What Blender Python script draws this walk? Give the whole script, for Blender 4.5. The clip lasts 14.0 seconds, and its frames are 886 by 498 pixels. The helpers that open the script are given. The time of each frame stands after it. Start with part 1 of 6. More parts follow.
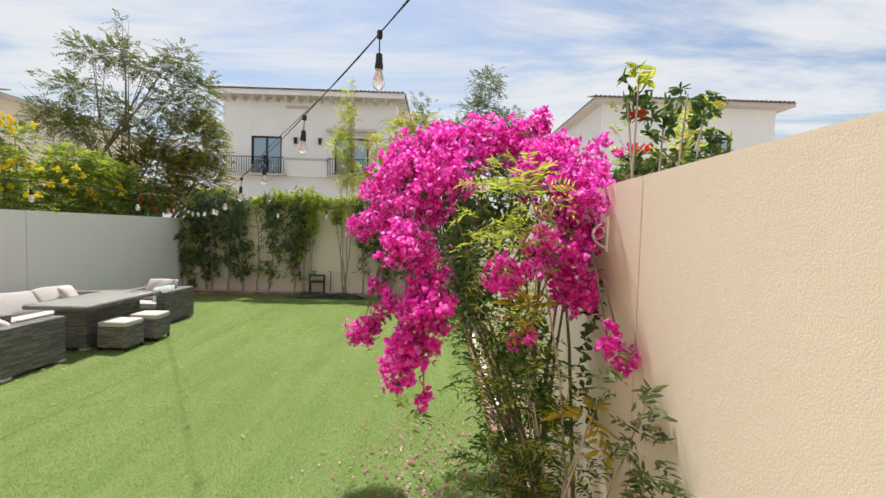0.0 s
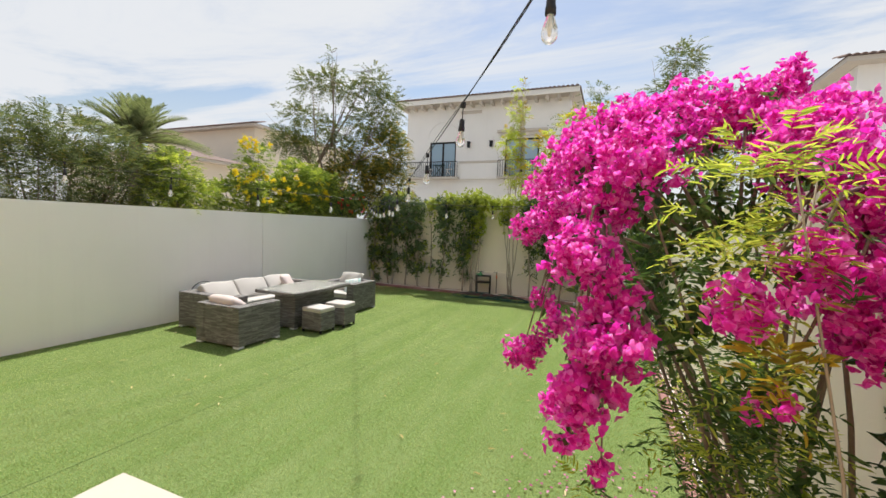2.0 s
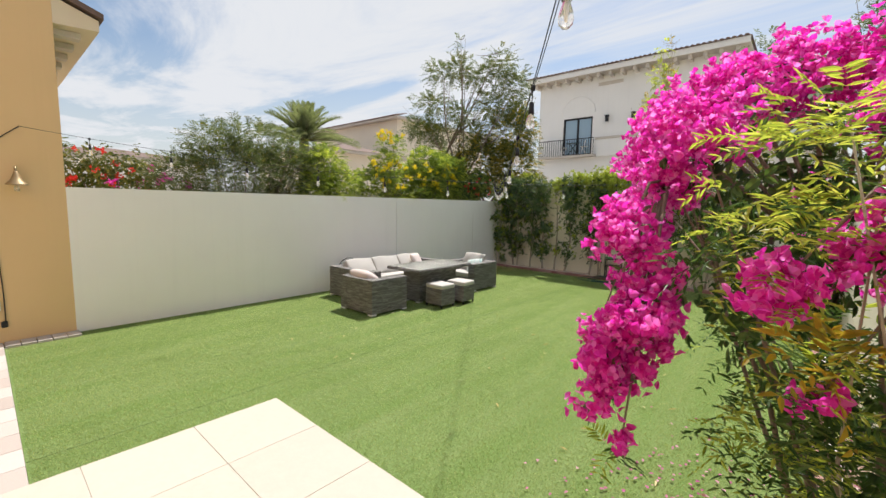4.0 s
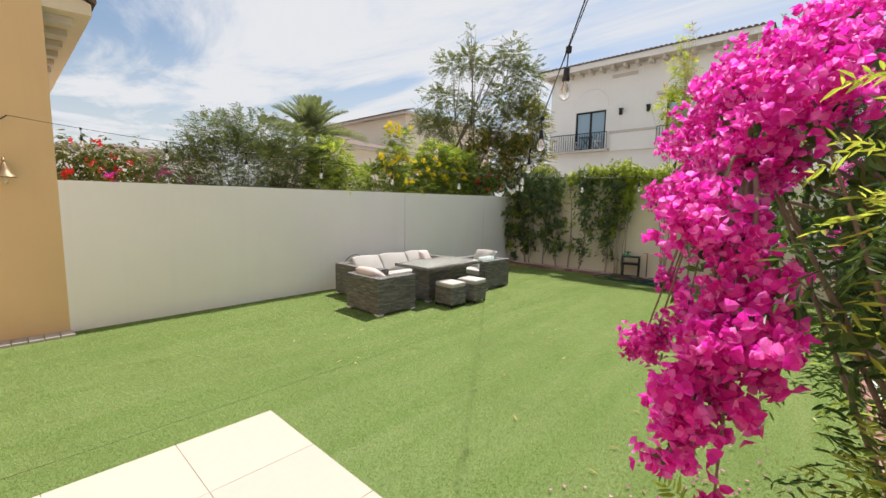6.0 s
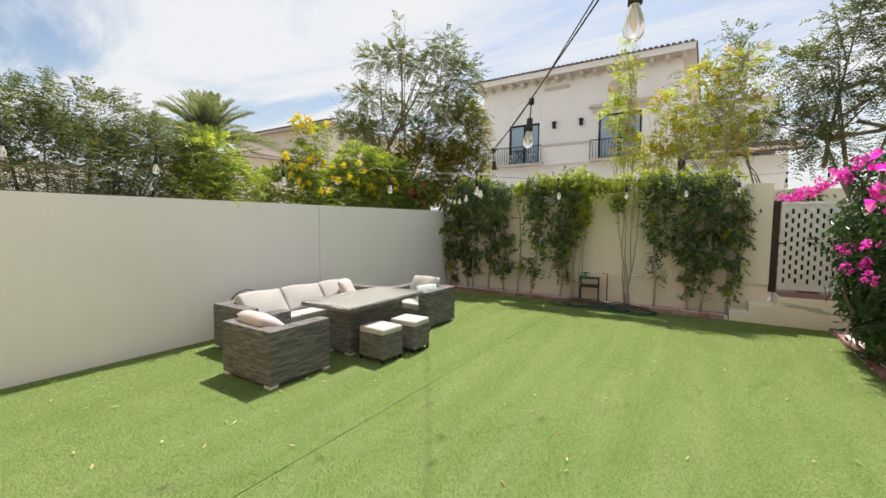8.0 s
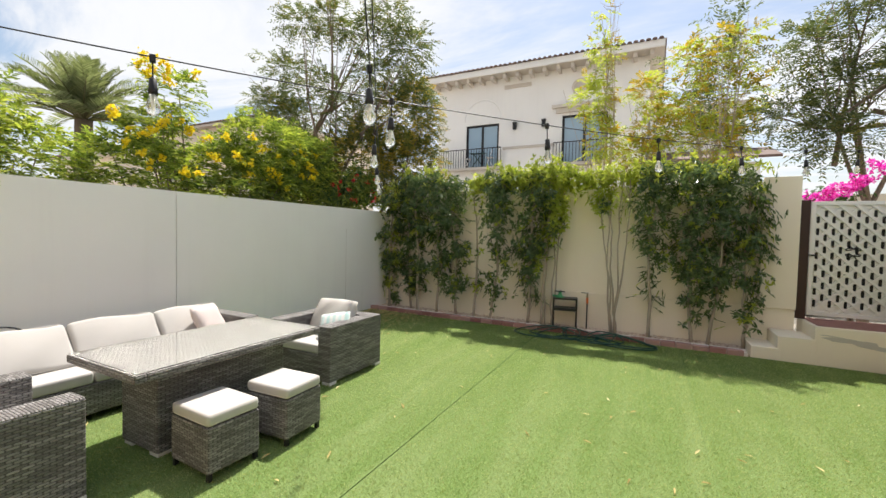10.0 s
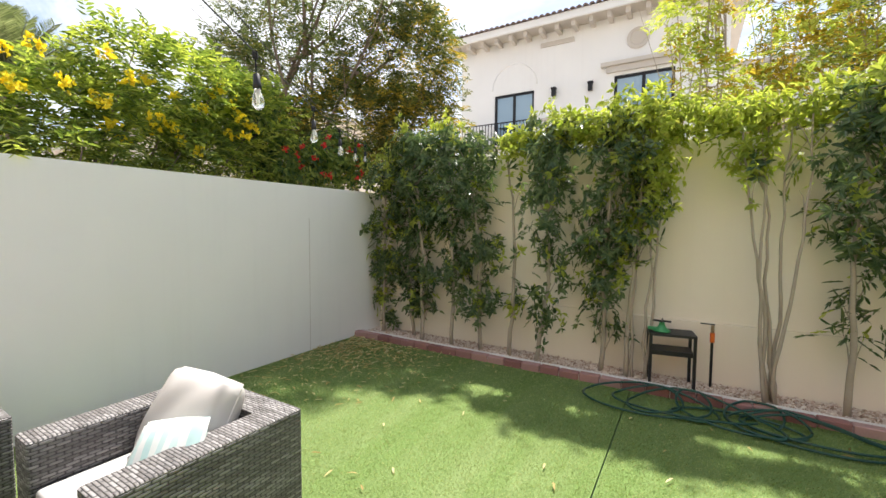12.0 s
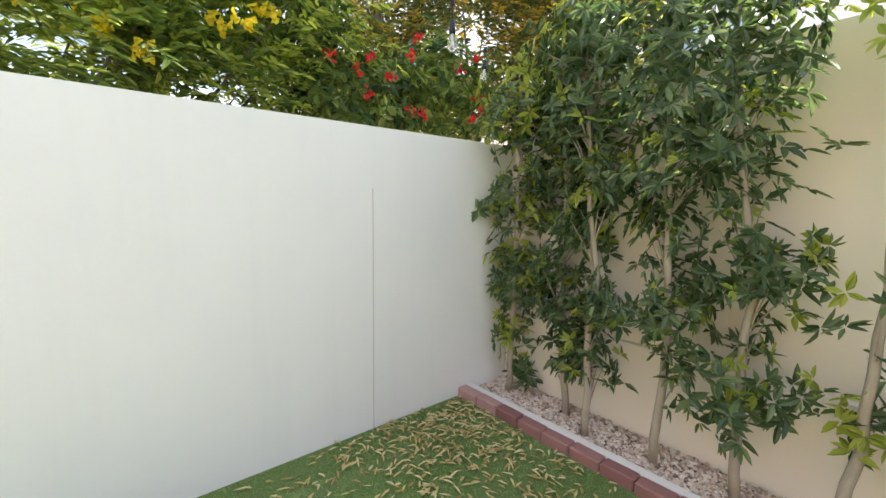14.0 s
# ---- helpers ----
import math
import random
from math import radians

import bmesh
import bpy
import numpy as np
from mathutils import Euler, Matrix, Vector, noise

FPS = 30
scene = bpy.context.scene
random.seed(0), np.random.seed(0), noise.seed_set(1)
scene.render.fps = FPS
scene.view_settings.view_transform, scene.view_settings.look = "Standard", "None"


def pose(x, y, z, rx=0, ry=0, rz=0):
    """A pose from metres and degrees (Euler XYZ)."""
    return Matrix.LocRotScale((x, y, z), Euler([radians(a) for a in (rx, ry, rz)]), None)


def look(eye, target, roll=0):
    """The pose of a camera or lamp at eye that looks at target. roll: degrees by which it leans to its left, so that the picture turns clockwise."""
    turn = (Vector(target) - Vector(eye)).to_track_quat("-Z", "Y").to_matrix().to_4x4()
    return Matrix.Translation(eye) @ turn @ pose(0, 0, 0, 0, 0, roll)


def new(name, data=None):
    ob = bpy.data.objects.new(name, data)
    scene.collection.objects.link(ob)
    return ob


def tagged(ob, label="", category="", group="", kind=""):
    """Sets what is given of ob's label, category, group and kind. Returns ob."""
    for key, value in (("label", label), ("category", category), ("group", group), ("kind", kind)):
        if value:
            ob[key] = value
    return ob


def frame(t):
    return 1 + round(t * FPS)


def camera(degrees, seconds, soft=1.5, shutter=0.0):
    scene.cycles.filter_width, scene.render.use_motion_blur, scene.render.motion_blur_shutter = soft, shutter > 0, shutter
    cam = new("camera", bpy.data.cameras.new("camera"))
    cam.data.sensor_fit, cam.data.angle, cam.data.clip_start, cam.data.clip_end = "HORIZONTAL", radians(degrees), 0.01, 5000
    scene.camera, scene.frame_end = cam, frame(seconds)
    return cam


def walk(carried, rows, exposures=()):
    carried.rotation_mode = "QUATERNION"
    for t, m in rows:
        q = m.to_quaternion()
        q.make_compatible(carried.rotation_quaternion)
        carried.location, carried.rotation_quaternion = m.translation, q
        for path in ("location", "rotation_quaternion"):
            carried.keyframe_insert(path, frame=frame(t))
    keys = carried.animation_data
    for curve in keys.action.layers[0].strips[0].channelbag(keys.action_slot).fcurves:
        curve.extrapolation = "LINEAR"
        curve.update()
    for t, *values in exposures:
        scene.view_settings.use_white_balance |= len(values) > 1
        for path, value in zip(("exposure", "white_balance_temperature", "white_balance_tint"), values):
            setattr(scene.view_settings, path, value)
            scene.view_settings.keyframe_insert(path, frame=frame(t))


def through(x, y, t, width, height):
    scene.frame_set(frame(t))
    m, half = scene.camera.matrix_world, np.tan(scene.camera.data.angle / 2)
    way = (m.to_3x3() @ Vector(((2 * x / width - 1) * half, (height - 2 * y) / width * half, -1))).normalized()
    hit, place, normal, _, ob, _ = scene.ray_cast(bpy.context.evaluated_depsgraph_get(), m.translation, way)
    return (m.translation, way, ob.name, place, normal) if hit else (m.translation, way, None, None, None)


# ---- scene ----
cam = camera(94.6, 14.0)
PATH = [
    (0, (0.511, -0.61, 1.845), (0.54, 1.388, 1.758), 1.6),
    (0.5, (0.54, -0.503, 1.835), (0.5, 1.494, 1.744), 1.8),
    (1, (0.516, -0.375, 1.839), (0.308, 1.612, 1.748), 2.0),
    (1.5, (0.465, -0.242, 1.85), (0.024, 1.706, 1.753), 2.0),
    (2, (0.462, -0.195, 1.855), (-0.299, 1.651, 1.745), 2.1),
    (2.5, (0.599, -0.094, 1.858), (-0.486, 1.581, 1.727), 2.1),
    (3, (0.732, -0.085, 1.855), (-0.553, 1.438, 1.682), 1.6),
    (3.2, (0.767, -0.118, 1.852), (-0.525, 1.396, 1.666), 1.3),
    (5.3, (0.9, -0.198, 1.867), (-0.447, 1.262, 1.636), 1.1),
    (5.5, (0.847, -0.18, 1.845), (-0.501, 1.279, 1.617), 1.1),
    (6, (0.595, 0.068, 1.81), (-0.748, 1.533, 1.581), 1.0),
    (6.5, (0.302, 0.387, 1.803), (-1.02, 1.871, 1.583), 0.7),
    (7, (-0.102, 0.752, 1.789), (-1.362, 2.291, 1.584), 0.5),
    (7.5, (-0.402, 1.121, 1.78), (-1.586, 2.722, 1.6), 0.3),
    (8, (-0.681, 1.534, 1.739), (-1.762, 3.211, 1.602), 0.5),
    (8.5, (-0.846, 1.922, 1.584), (-1.843, 3.653, 1.485), 0.8),
    (9, (-1.106, 2.464, 1.558), (-2.033, 4.235, 1.488), 1.2),
    (9.2, (-1.199, 2.693, 1.564), (-2.107, 4.474, 1.498), 1.4),
    (11.5, (-2.292, 5.615, 1.572), (-3.225, 7.381, 1.46), 0.5),
    (12, (-2.673, 6.244, 1.554), (-3.703, 7.954, 1.436), 0.5),
    (12.5, (-3.024, 6.747, 1.534), (-4.16, 8.387, 1.401), 0.6),
    (13, (-3.456, 7.313, 1.536), (-4.716, 8.856, 1.359), 0.9),
    (13.5, (-3.899, 7.767, 1.545), (-5.261, 9.217, 1.337), 1.0),
    (14, (-4.307, 8.302, 1.542), (-5.829, 9.58, 1.312), 0.9),
]
walk(cam, [(t, look(eye, target, roll)) for t, eye, target, roll in PATH],
     [(0.0, 0.44, 6400, 10), (2.5, 0.44, 6420, 10), (5.5, 0.40, 6450, 11), (7.5, 0.50, 6550, 10), (9.0, 0.60, 6550, 10), (11.5, 0.97, 6450, 12), (12.5, 1.28, 6350, 13), (13.5, 1.70, 6250, 15), (14.0, 1.82, 6150, 15)])

# ---- light ----
SUN_WAY = Vector((0.07, -0.31, -0.60)).normalized()
sun_data = bpy.data.lights.new("sun", "SUN")
sun_data.energy, sun_data.angle, sun_data.color = 4.9, radians(1.4), (1.0, 0.95, 0.88)
sun = new("sun", sun_data)
sun.matrix_world = look(-SUN_WAY * 40, (0, 0, 0))


def build_world():
    world = bpy.data.worlds.new("sky")
    world.use_nodes = True
    scene.world = world
    t = world.node_tree
    t.nodes.clear()
    n, l = t.nodes.new, t.links.new
    out, mix = n("ShaderNodeOutputWorld"), n("ShaderNodeMixShader")
    blue, white = n("ShaderNodeBackground"), n("ShaderNodeBackground")
    sky = n("ShaderNodeTexSky")
    sky.sky_type, sky.sun_disc = "NISHITA", False
    sky.sun_elevation = math.asin(-SUN_WAY.z)
    sky.sun_rotation = math.atan2(-SUN_WAY.x, -SUN_WAY.y)
    sky.dust_density, sky.air_density = 1.6, 1.2
    blue.inputs["Strength"].default_value = 0.09
    white.inputs["Color"].default_value, white.inputs["Strength"].default_value = (0.95, 0.97, 1.0, 1), 0.63
    l(sky.outputs[0], blue.inputs["Color"])
    # thin streaked clouds on a high flat layer
    co, sep = n("ShaderNodeTexCoord"), n("ShaderNodeSeparateXYZ")
    l(co.outputs["Generated"], sep.inputs[0])
    lift = n("ShaderNodeMath")
    lift.operation = "MAXIMUM"
    lift.inputs[1].default_value = 0.06
    l(sep.outputs["Z"], lift.inputs[0])
    plane = n("ShaderNodeCombineXYZ")
    for i, axis in enumerate("XY"):
        d = n("ShaderNodeMath")
        d.operation = "DIVIDE"
        l(sep.outputs[axis], d.inputs[0])
        l(lift.outputs[0], d.inputs[1])
        l(d.outputs[0], plane.inputs[i])
    turn = n("ShaderNodeMapping")
    turn.inputs["Rotation"].default_value = (0, 0, radians(35))
    turn.inputs["Scale"].default_value = (0.55, 1.25, 1)
    l(plane.outputs[0], turn.inputs["Vector"])
    big = n("ShaderNodeTexNoise")
    big.inputs["Scale"].default_value, big.inputs["Detail"].default_value = 0.8, 8
    big.inputs["Roughness"].default_value, big.inputs["Distortion"].default_value = 0.62, 0.5
    l(turn.outputs[0], big.inputs["Vector"])
    ramp = n("ShaderNodeMapRange")
    ramp.inputs["From Min"].default_value, ramp.inputs["From Max"].default_value = 0.36, 0.60
    ramp.interpolation_type = "SMOOTHSTEP"
    l(big.outputs["Fac"], ramp.inputs["Value"])
    haze = n("ShaderNodeMapRange")
    haze.inputs["From Min"].default_value, haze.inputs["From Max"].default_value = 0.30, 0.02
    haze.inputs["To Max"].default_value = 0.75
    l(sep.outputs["Z"], haze.inputs["Value"])
    top = n("ShaderNodeMath")
    top.operation = "MAXIMUM"
    l(ramp.outputs[0], top.inputs[0])
    l(haze.outputs[0], top.inputs[1])
    l(top.outputs[0], mix.inputs["Fac"])
    l(blue.outputs[0], mix.inputs[1])
    l(white.outputs[0], mix.inputs[2])
    l(mix.outputs[0], out.inputs["Surface"])


build_world()


# ---- materials ----
class Nodes:
    """A material's node tree, with short ways to add and join nodes."""

    def __init__(self, name):
        self.mat = bpy.data.materials.new(name)
        self.mat.use_nodes = True
        self.tree = self.mat.node_tree
        self.tree.nodes.clear()
        self.out = self.add("ShaderNodeOutputMaterial")

    def add(self, kind, **inputs):
        node = self.tree.nodes.new(kind)
        for key, value in inputs.items():
            self.put(node.inputs[key.replace("_", " ")], value)
        return node

    def put(self, socket, value):
        if isinstance(value, bpy.types.NodeSocket):
            self.tree.links.new(value, socket)
        else:
            socket.default_value = value

    def math(self, op, a, b=0.0, c=None):
        node = self.tree.nodes.new("ShaderNodeMath")
        node.operation = op
        self.put(node.inputs[0], a)
        self.put(node.inputs[1], b)
        if c is not None:
            self.put(node.inputs[2], c)
        return node.outputs[0]

    def place(self):
        return self.add("ShaderNodeNewGeometry").outputs["Position"]

    def noise(self, scale, detail=3.0, rough=0.55, vector=None):
        node = self.add("ShaderNodeTexNoise", Scale=scale, Detail=detail, Roughness=rough)
        self.put(node.inputs["Vector"], vector if vector is not None else self.place())
        return node.outputs["Fac"]

    def ramp(self, fac, stops):
        node = self.tree.nodes.new("ShaderNodeValToRGB")
        e = node.color_ramp.elements
        while len(e) < len(stops):
            e.new(0.5)
        for el, (pos, col) in zip(e, stops):
            el.position, el.color = pos, (*col, 1)
        self.put(node.inputs[0], fac)
        return node.outputs["Color"]

    def mix(self, fac, a, b, blend="MIX"):
        node = self.tree.nodes.new("ShaderNodeMix")
        node.data_type, node.blend_type = "RGBA", blend
        self.put(node.inputs[0], fac)
        for i, v in ((6, a), (7, b)):
            self.put(node.inputs[i], (*v, 1) if isinstance(v, tuple) and len(v) == 3 else v)
        return node.outputs[2]

    def bump(self, height, strength=0.3, distance=0.01):
        return self.add("ShaderNodeBump", Height=height, Strength=strength, Distance=distance).outputs["Normal"]

    def finish(self, color, rough=0.7, metal=0.0, normal=None, spec=0.4):
        p = self.add("ShaderNodeBsdfPrincipled", Roughness=rough, Metallic=metal)
        self.put(p.inputs["Specular IOR Level"], spec)
        self.put(p.inputs["Base Color"], (*color, 1) if isinstance(color, tuple) and len(color) == 3 else color)
        if normal is not None:
            self.put(p.inputs["Normal"], normal)
        self.tree.links.new(p.outputs[0], self.out.inputs["Surface"])
        return self.mat


def shade(c, k):
    return tuple(min(1.0, v * k) for v in c)


def plain(name, color, rough=0.6, metal=0.0, vary=0.12, big=3.0, fine=60.0, relief=0.15, depth=0.003):
    """A surface with uneven colour at two scales and fine relief."""
    n = Nodes(name)
    a = n.mix(n.noise(big, 4), shade(color, 1 - vary), shade(color, 1 + vary))
    b = n.mix(n.math("MULTIPLY", n.noise(fine, 3), 0.35), a, shade(color, 1 - 2 * vary))
    return n.finish(b, rough, metal, n.bump(n.noise(fine * 2, 3), relief, depth))


def stucco(name, color):
    n = Nodes(name)
    patch = n.mix(n.noise(0.9, 4), shade(color, 0.94), shade(color, 1.04))
    stretch = n.add("ShaderNodeMapping", Vector=n.place(), Scale=(9, 9, 0.35)).outputs[0]
    streak = n.math("MULTIPLY", n.add("ShaderNodeMapRange", Value=n.noise(1.0, 3, 0.6, stretch), From_Min=0.52, From_Max=0.8).outputs[0], 0.09)
    col = n.mix(streak, patch, shade(color, 0.72))
    grain = n.noise(170, 3, 0.6)
    lump = n.noise(22, 2)
    height = n.math("ADD", grain, n.math("MULTIPLY", lump, 0.8))
    return n.finish(col, 0.88, 0, n.bump(height, 0.28, 0.004), 0.25)


def leaf_material(name, dark, mid, light, gloss=0.45, glow=0.4, through=(1.5, 1.5, 0.9)):
    """Leaf or petal: colour differs from blade to blade; some light comes through."""
    n = Nodes(name)
    geo = n.add("ShaderNodeNewGeometry")
    col = n.ramp(geo.outputs["Random Per Island"], [(0.0, dark), (0.5, mid), (1.0, light)])
    col = n.mix(n.math("MULTIPLY", n.noise(1.6, 2), 0.5), col, dark)
    p = n.add("ShaderNodeBsdfPrincipled", Roughness=gloss)
    p.inputs["Specular IOR Level"].default_value = 0.35
    n.put(p.inputs["Base Color"], col)
    t = n.add("ShaderNodeBsdfTranslucent")
    n.put(t.inputs["Color"], n.mix(1.0, col, through, "MULTIPLY"))
    m = n.add("ShaderNodeMixShader", Fac=glow)
    n.tree.links.new(p.outputs[0], m.inputs[1])
    n.tree.links.new(t.outputs[0], m.inputs[2])
    n.tree.links.new(m.outputs[0], n.out.inputs["Surface"])
    return n.mat


def wicker_material():
    """Flat grey-brown strands that pass over and under upright stakes."""
    n = Nodes("grey_wicker")
    geo = n.add("ShaderNodeNewGeometry")
    obj = n.add("ShaderNodeTexCoord").outputs["Object"]
    p, q = n.add("ShaderNodeSeparateXYZ", Vector=obj), n.add("ShaderNodeSeparateXYZ", Vector=geo.outputs["Normal"])
    flat = n.math("GREATER_THAN", n.math("ABSOLUTE", q.outputs["Z"]), 0.6)
    upright = n.math("SUBTRACT", 1.0, flat)
    x, y, z = p.outputs["X"], p.outputs["Y"], p.outputs["Z"]
    along = n.math("ADD", x, n.math("MULTIPLY", y, upright))
    across = n.math("ADD", n.math("MULTIPLY", z, upright), n.math("MULTIPLY", y, flat))
    v = n.math("MULTIPLY", across, 1 / 0.0155)
    row = n.math("FLOOR", v)
    inrow = n.math("FRACT", v)
    odd = n.math("MULTIPLY", n.math("MODULO", n.math("ABSOLUTE", row), 2.0), 0.5)
    u = n.math("ADD", n.math("MULTIPLY", along, 1 / 0.056), odd)
    wave = n.math("ABSOLUTE", n.math("SINE", n.math("MULTIPLY", u, math.pi)))
    crown = n.math("SUBTRACT", 1.0, n.math("POWER", n.math("ABSOLUTE", n.math("SUBTRACT", n.math("MULTIPLY", inrow, 2.0), 1.0)), 3.0))
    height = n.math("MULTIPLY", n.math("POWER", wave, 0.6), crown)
    cell = n.add("ShaderNodeCombineXYZ", X=n.math("FLOOR", n.math("MULTIPLY", u, 0.5)), Y=row).outputs[0]
    tone = n.add("ShaderNodeTexWhiteNoise", Vector=cell).outputs["Value"]
    long_co = n.add("ShaderNodeCombineXYZ", X=n.math("MULTIPLY", along, 3.0), Y=n.math("MULTIPLY", row, 0.71)).outputs[0]
    band = n.noise(2.2, 2, 0.5, long_co)
    col = n.ramp(n.math("ADD", n.math("MULTIPLY", tone, 0.62), n.math("MULTIPLY", band, 0.38)),
                 [(0.2, (0.13, 0.119, 0.112)), (0.5, (0.20, 0.187, 0.178)), (0.8, (0.30, 0.284, 0.272))])
    # shade in the dips and gaps of the weave is put into the colour
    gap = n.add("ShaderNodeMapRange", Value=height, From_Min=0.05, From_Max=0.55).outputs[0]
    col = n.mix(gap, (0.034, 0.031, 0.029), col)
    return n.finish(col, 0.55, 0, n.bump(height, 1.0, 0.007), 0.35)


def brushed_tone(n, col, k):
    """Pale brushed bands along the strips and broad worn patches."""
    band = n.noise(1.0, 4, 0.6, n.add("ShaderNodeMapping", Vector=n.place(), Scale=(3.6, 0.30, 1)).outputs[0])
    band = n.add("ShaderNodeMapRange", Value=band, From_Min=0.38, From_Max=0.66).outputs[0]
    col = n.mix(n.math("MULTIPLY", band, 0.30), col, shade((0.40, 0.45, 0.23), k))
    worn = n.add("ShaderNodeMapRange", Value=n.noise(0.8, 4, 0.6), From_Min=0.45, From_Max=0.7).outputs[0]
    col = n.mix(n.math("MULTIPLY", worn, 0.35), col, shade((0.19, 0.265, 0.085), k))
    tuft = n.add("ShaderNodeMapRange", Value=n.noise(90, 3, 0.7), From_Min=0.36, From_Max=0.66).outputs[0]
    return n.mix(n.math("MULTIPLY", n.math("SUBTRACT", 1.0, tuft), 0.30), col, shade((0.085, 0.14, 0.036), k))


def turf_material():
    n = Nodes("shaded_turf_base")
    fine = n.noise(170, 4, 0.75)
    # base darker than the blades: shade deep in the pile put into the colour
    base = n.ramp(fine, [(0.34, (0.06, 0.115, 0.03)), (0.5, (0.15, 0.23, 0.068)), (0.66, (0.27, 0.35, 0.13))])
    return n.finish(brushed_tone(n, base, 0.74), 0.9, 0, n.bump(fine, 0.6, 0.010), 0.04)


def turf_blade_material():
    n = Nodes("turf_blade")
    r = n.add("ShaderNodeNewGeometry").outputs["Random Per Island"]
    # lighter than the base, with sunlit blade sides and tips in the colour
    col = n.ramp(r, [(0.0, (0.15, 0.23, 0.062)), (0.45, (0.28, 0.365, 0.125)), (0.8, (0.39, 0.465, 0.195)), (1.0, (0.55, 0.59, 0.36))])
    col = brushed_tone(n, col, 1.15)
    n.finish(col, 0.6, 0, None, 0.10)
    thin = n.add("ShaderNodeBsdfTranslucent", Color=n.mix(1.0, col, (1.5, 1.4, 1.25), "MULTIPLY"))
    both = n.add("ShaderNodeMixShader", Fac=0.5)
    n.tree.links.new(n.out.inputs["Surface"].links[0].from_socket, both.inputs[1])
    n.tree.links.new(thin.outputs[0], both.inputs[2])
    n.tree.links.new(both.outputs[0], n.out.inputs["Surface"])
    return n.mat


def pieces_material(name, stops, rough=0.8, relief=0.5, fine=90):
    """Stone or brick whose tone differs from piece to piece."""
    n = Nodes(name)
    r = n.add("ShaderNodeObjectInfo").outputs["Random"]
    col = n.ramp(r, stops)
    mott = n.mix(n.math("MULTIPLY", n.noise(fine, 4, 0.65), 0.45), col, shade(stops[0][1], 0.7))
    return n.finish(mott, rough, 0, n.bump(n.noise(fine * 1.5, 3), relief, 0.004), 0.25)


def island_material(name, stops, rough=0.8):
    n = Nodes(name)
    col = n.ramp(n.add("ShaderNodeNewGeometry").outputs["Random Per Island"], stops)
    return n.finish(n.mix(n.math("MULTIPLY", n.noise(80, 2), 0.3), col, shade(stops[0][1], 0.7)), rough, 0, None, 0.25)


def glass_material(name, tint, clear=0.0):
    n = Nodes(name)
    p = n.add("ShaderNodeBsdfPrincipled", Roughness=0.03, IOR=1.5)
    p.inputs["Base Color"].default_value = (*tint, 1)
    p.inputs["Transmission Weight"].default_value = clear
    p.inputs["Specular IOR Level"].default_value = 0.9
    n.tree.links.new(p.outputs[0], n.out.inputs["Surface"])
    return n.mat


def stripe_material(name, axis, width, cols):
    n = Nodes(name)
    obj = n.add("ShaderNodeTexCoord").outputs["Object"]
    v = n.add("ShaderNodeSeparateXYZ", Vector=obj).outputs[axis]
    f = n.math("FRACT", n.math("MULTIPLY", v, 1 / width))
    node = n.tree.nodes.new("ShaderNodeValToRGB")
    node.color_ramp.interpolation = "CONSTANT"
    e = node.color_ramp.elements
    while len(e) < len(cols):
        e.new(0.5)
    for i, (el, c) in enumerate(zip(e, cols)):
        el.position, el.color = i / len(cols), (*c, 1)
    n.put(node.inputs[0], f)
    return n.finish(node.outputs[0], 0.9, 0, n.bump(n.noise(350, 2), 0.3, 0.002), 0.2)


# cream paint of the west wall, its neutral shade tone put into the colour
M_WALL_PALE_SHADE = stucco("pale_shade_stucco", (0.86, 0.84, 0.80))
M_WALL_CREAM = stucco("cream_stucco", (0.81, 0.745, 0.63))
M_OCHRE = stucco("ochre_stucco", (0.70, 0.50, 0.27))
M_FACADE = stucco("off_white_stucco", (0.86, 0.85, 0.83))
M_PEACH = stucco("warm_cream_stucco", (0.78, 0.70, 0.58))
M_TRIM = plain("beige_trim", (0.60, 0.55, 0.49), 0.8, vary=0.06)
M_SOFFIT = plain("sand_paint", (0.70, 0.60, 0.44), 0.8, vary=0.05)
M_TURF = turf_material()
M_BLADE = turf_blade_material()
M_SAND = plain("sand", (0.38, 0.34, 0.29), 0.95, vary=0.15, big=0.6, fine=30)
M_SOIL = plain("dry_soil", (0.25, 0.18, 0.12), 0.95, vary=0.2, big=4, fine=50, relief=0.6, depth=0.01)
M_GROUT = plain("grey_mortar", (0.50, 0.47, 0.43), 0.95, vary=0.15)
M_MORTAR = plain("white_mortar", (0.70, 0.66, 0.62), 0.95, vary=0.12, fine=40, relief=0.6, depth=0.006)
M_TILE = pieces_material("cream_tile", [(0.0, (0.47, 0.43, 0.37)), (1.0, (0.53, 0.49, 0.42))], 0.45, 0.1, 25)
M_KERB = pieces_material("red_kerb_brick", [(0.0, (0.24, 0.11, 0.10)), (0.5, (0.34, 0.18, 0.16)), (1.0, (0.46, 0.30, 0.27))])
M_PAVER = pieces_material("pink_paver", [(0.0, (0.40, 0.34, 0.31)), (0.5, (0.48, 0.43, 0.40)), (1.0, (0.55, 0.51, 0.48))])
M_PEBBLE = island_material("pale_gravel", [(0.0, (0.34, 0.23, 0.17)), (0.35, (0.62, 0.49, 0.39)), (1.0, (0.82, 0.74, 0.65))])
M_STONE = plain("grey_stone", (0.50, 0.48, 0.45), 0.85)
M_ROOF = plain("brown_clay_tile", (0.17, 0.115, 0.095), 0.8, vary=0.3, big=2.0, fine=12)
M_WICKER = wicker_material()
M_CLOTH = plain("off_white_fabric", (0.48, 0.455, 0.425), 0.95, vary=0.05, big=6, fine=260, relief=0.35, depth=0.002)
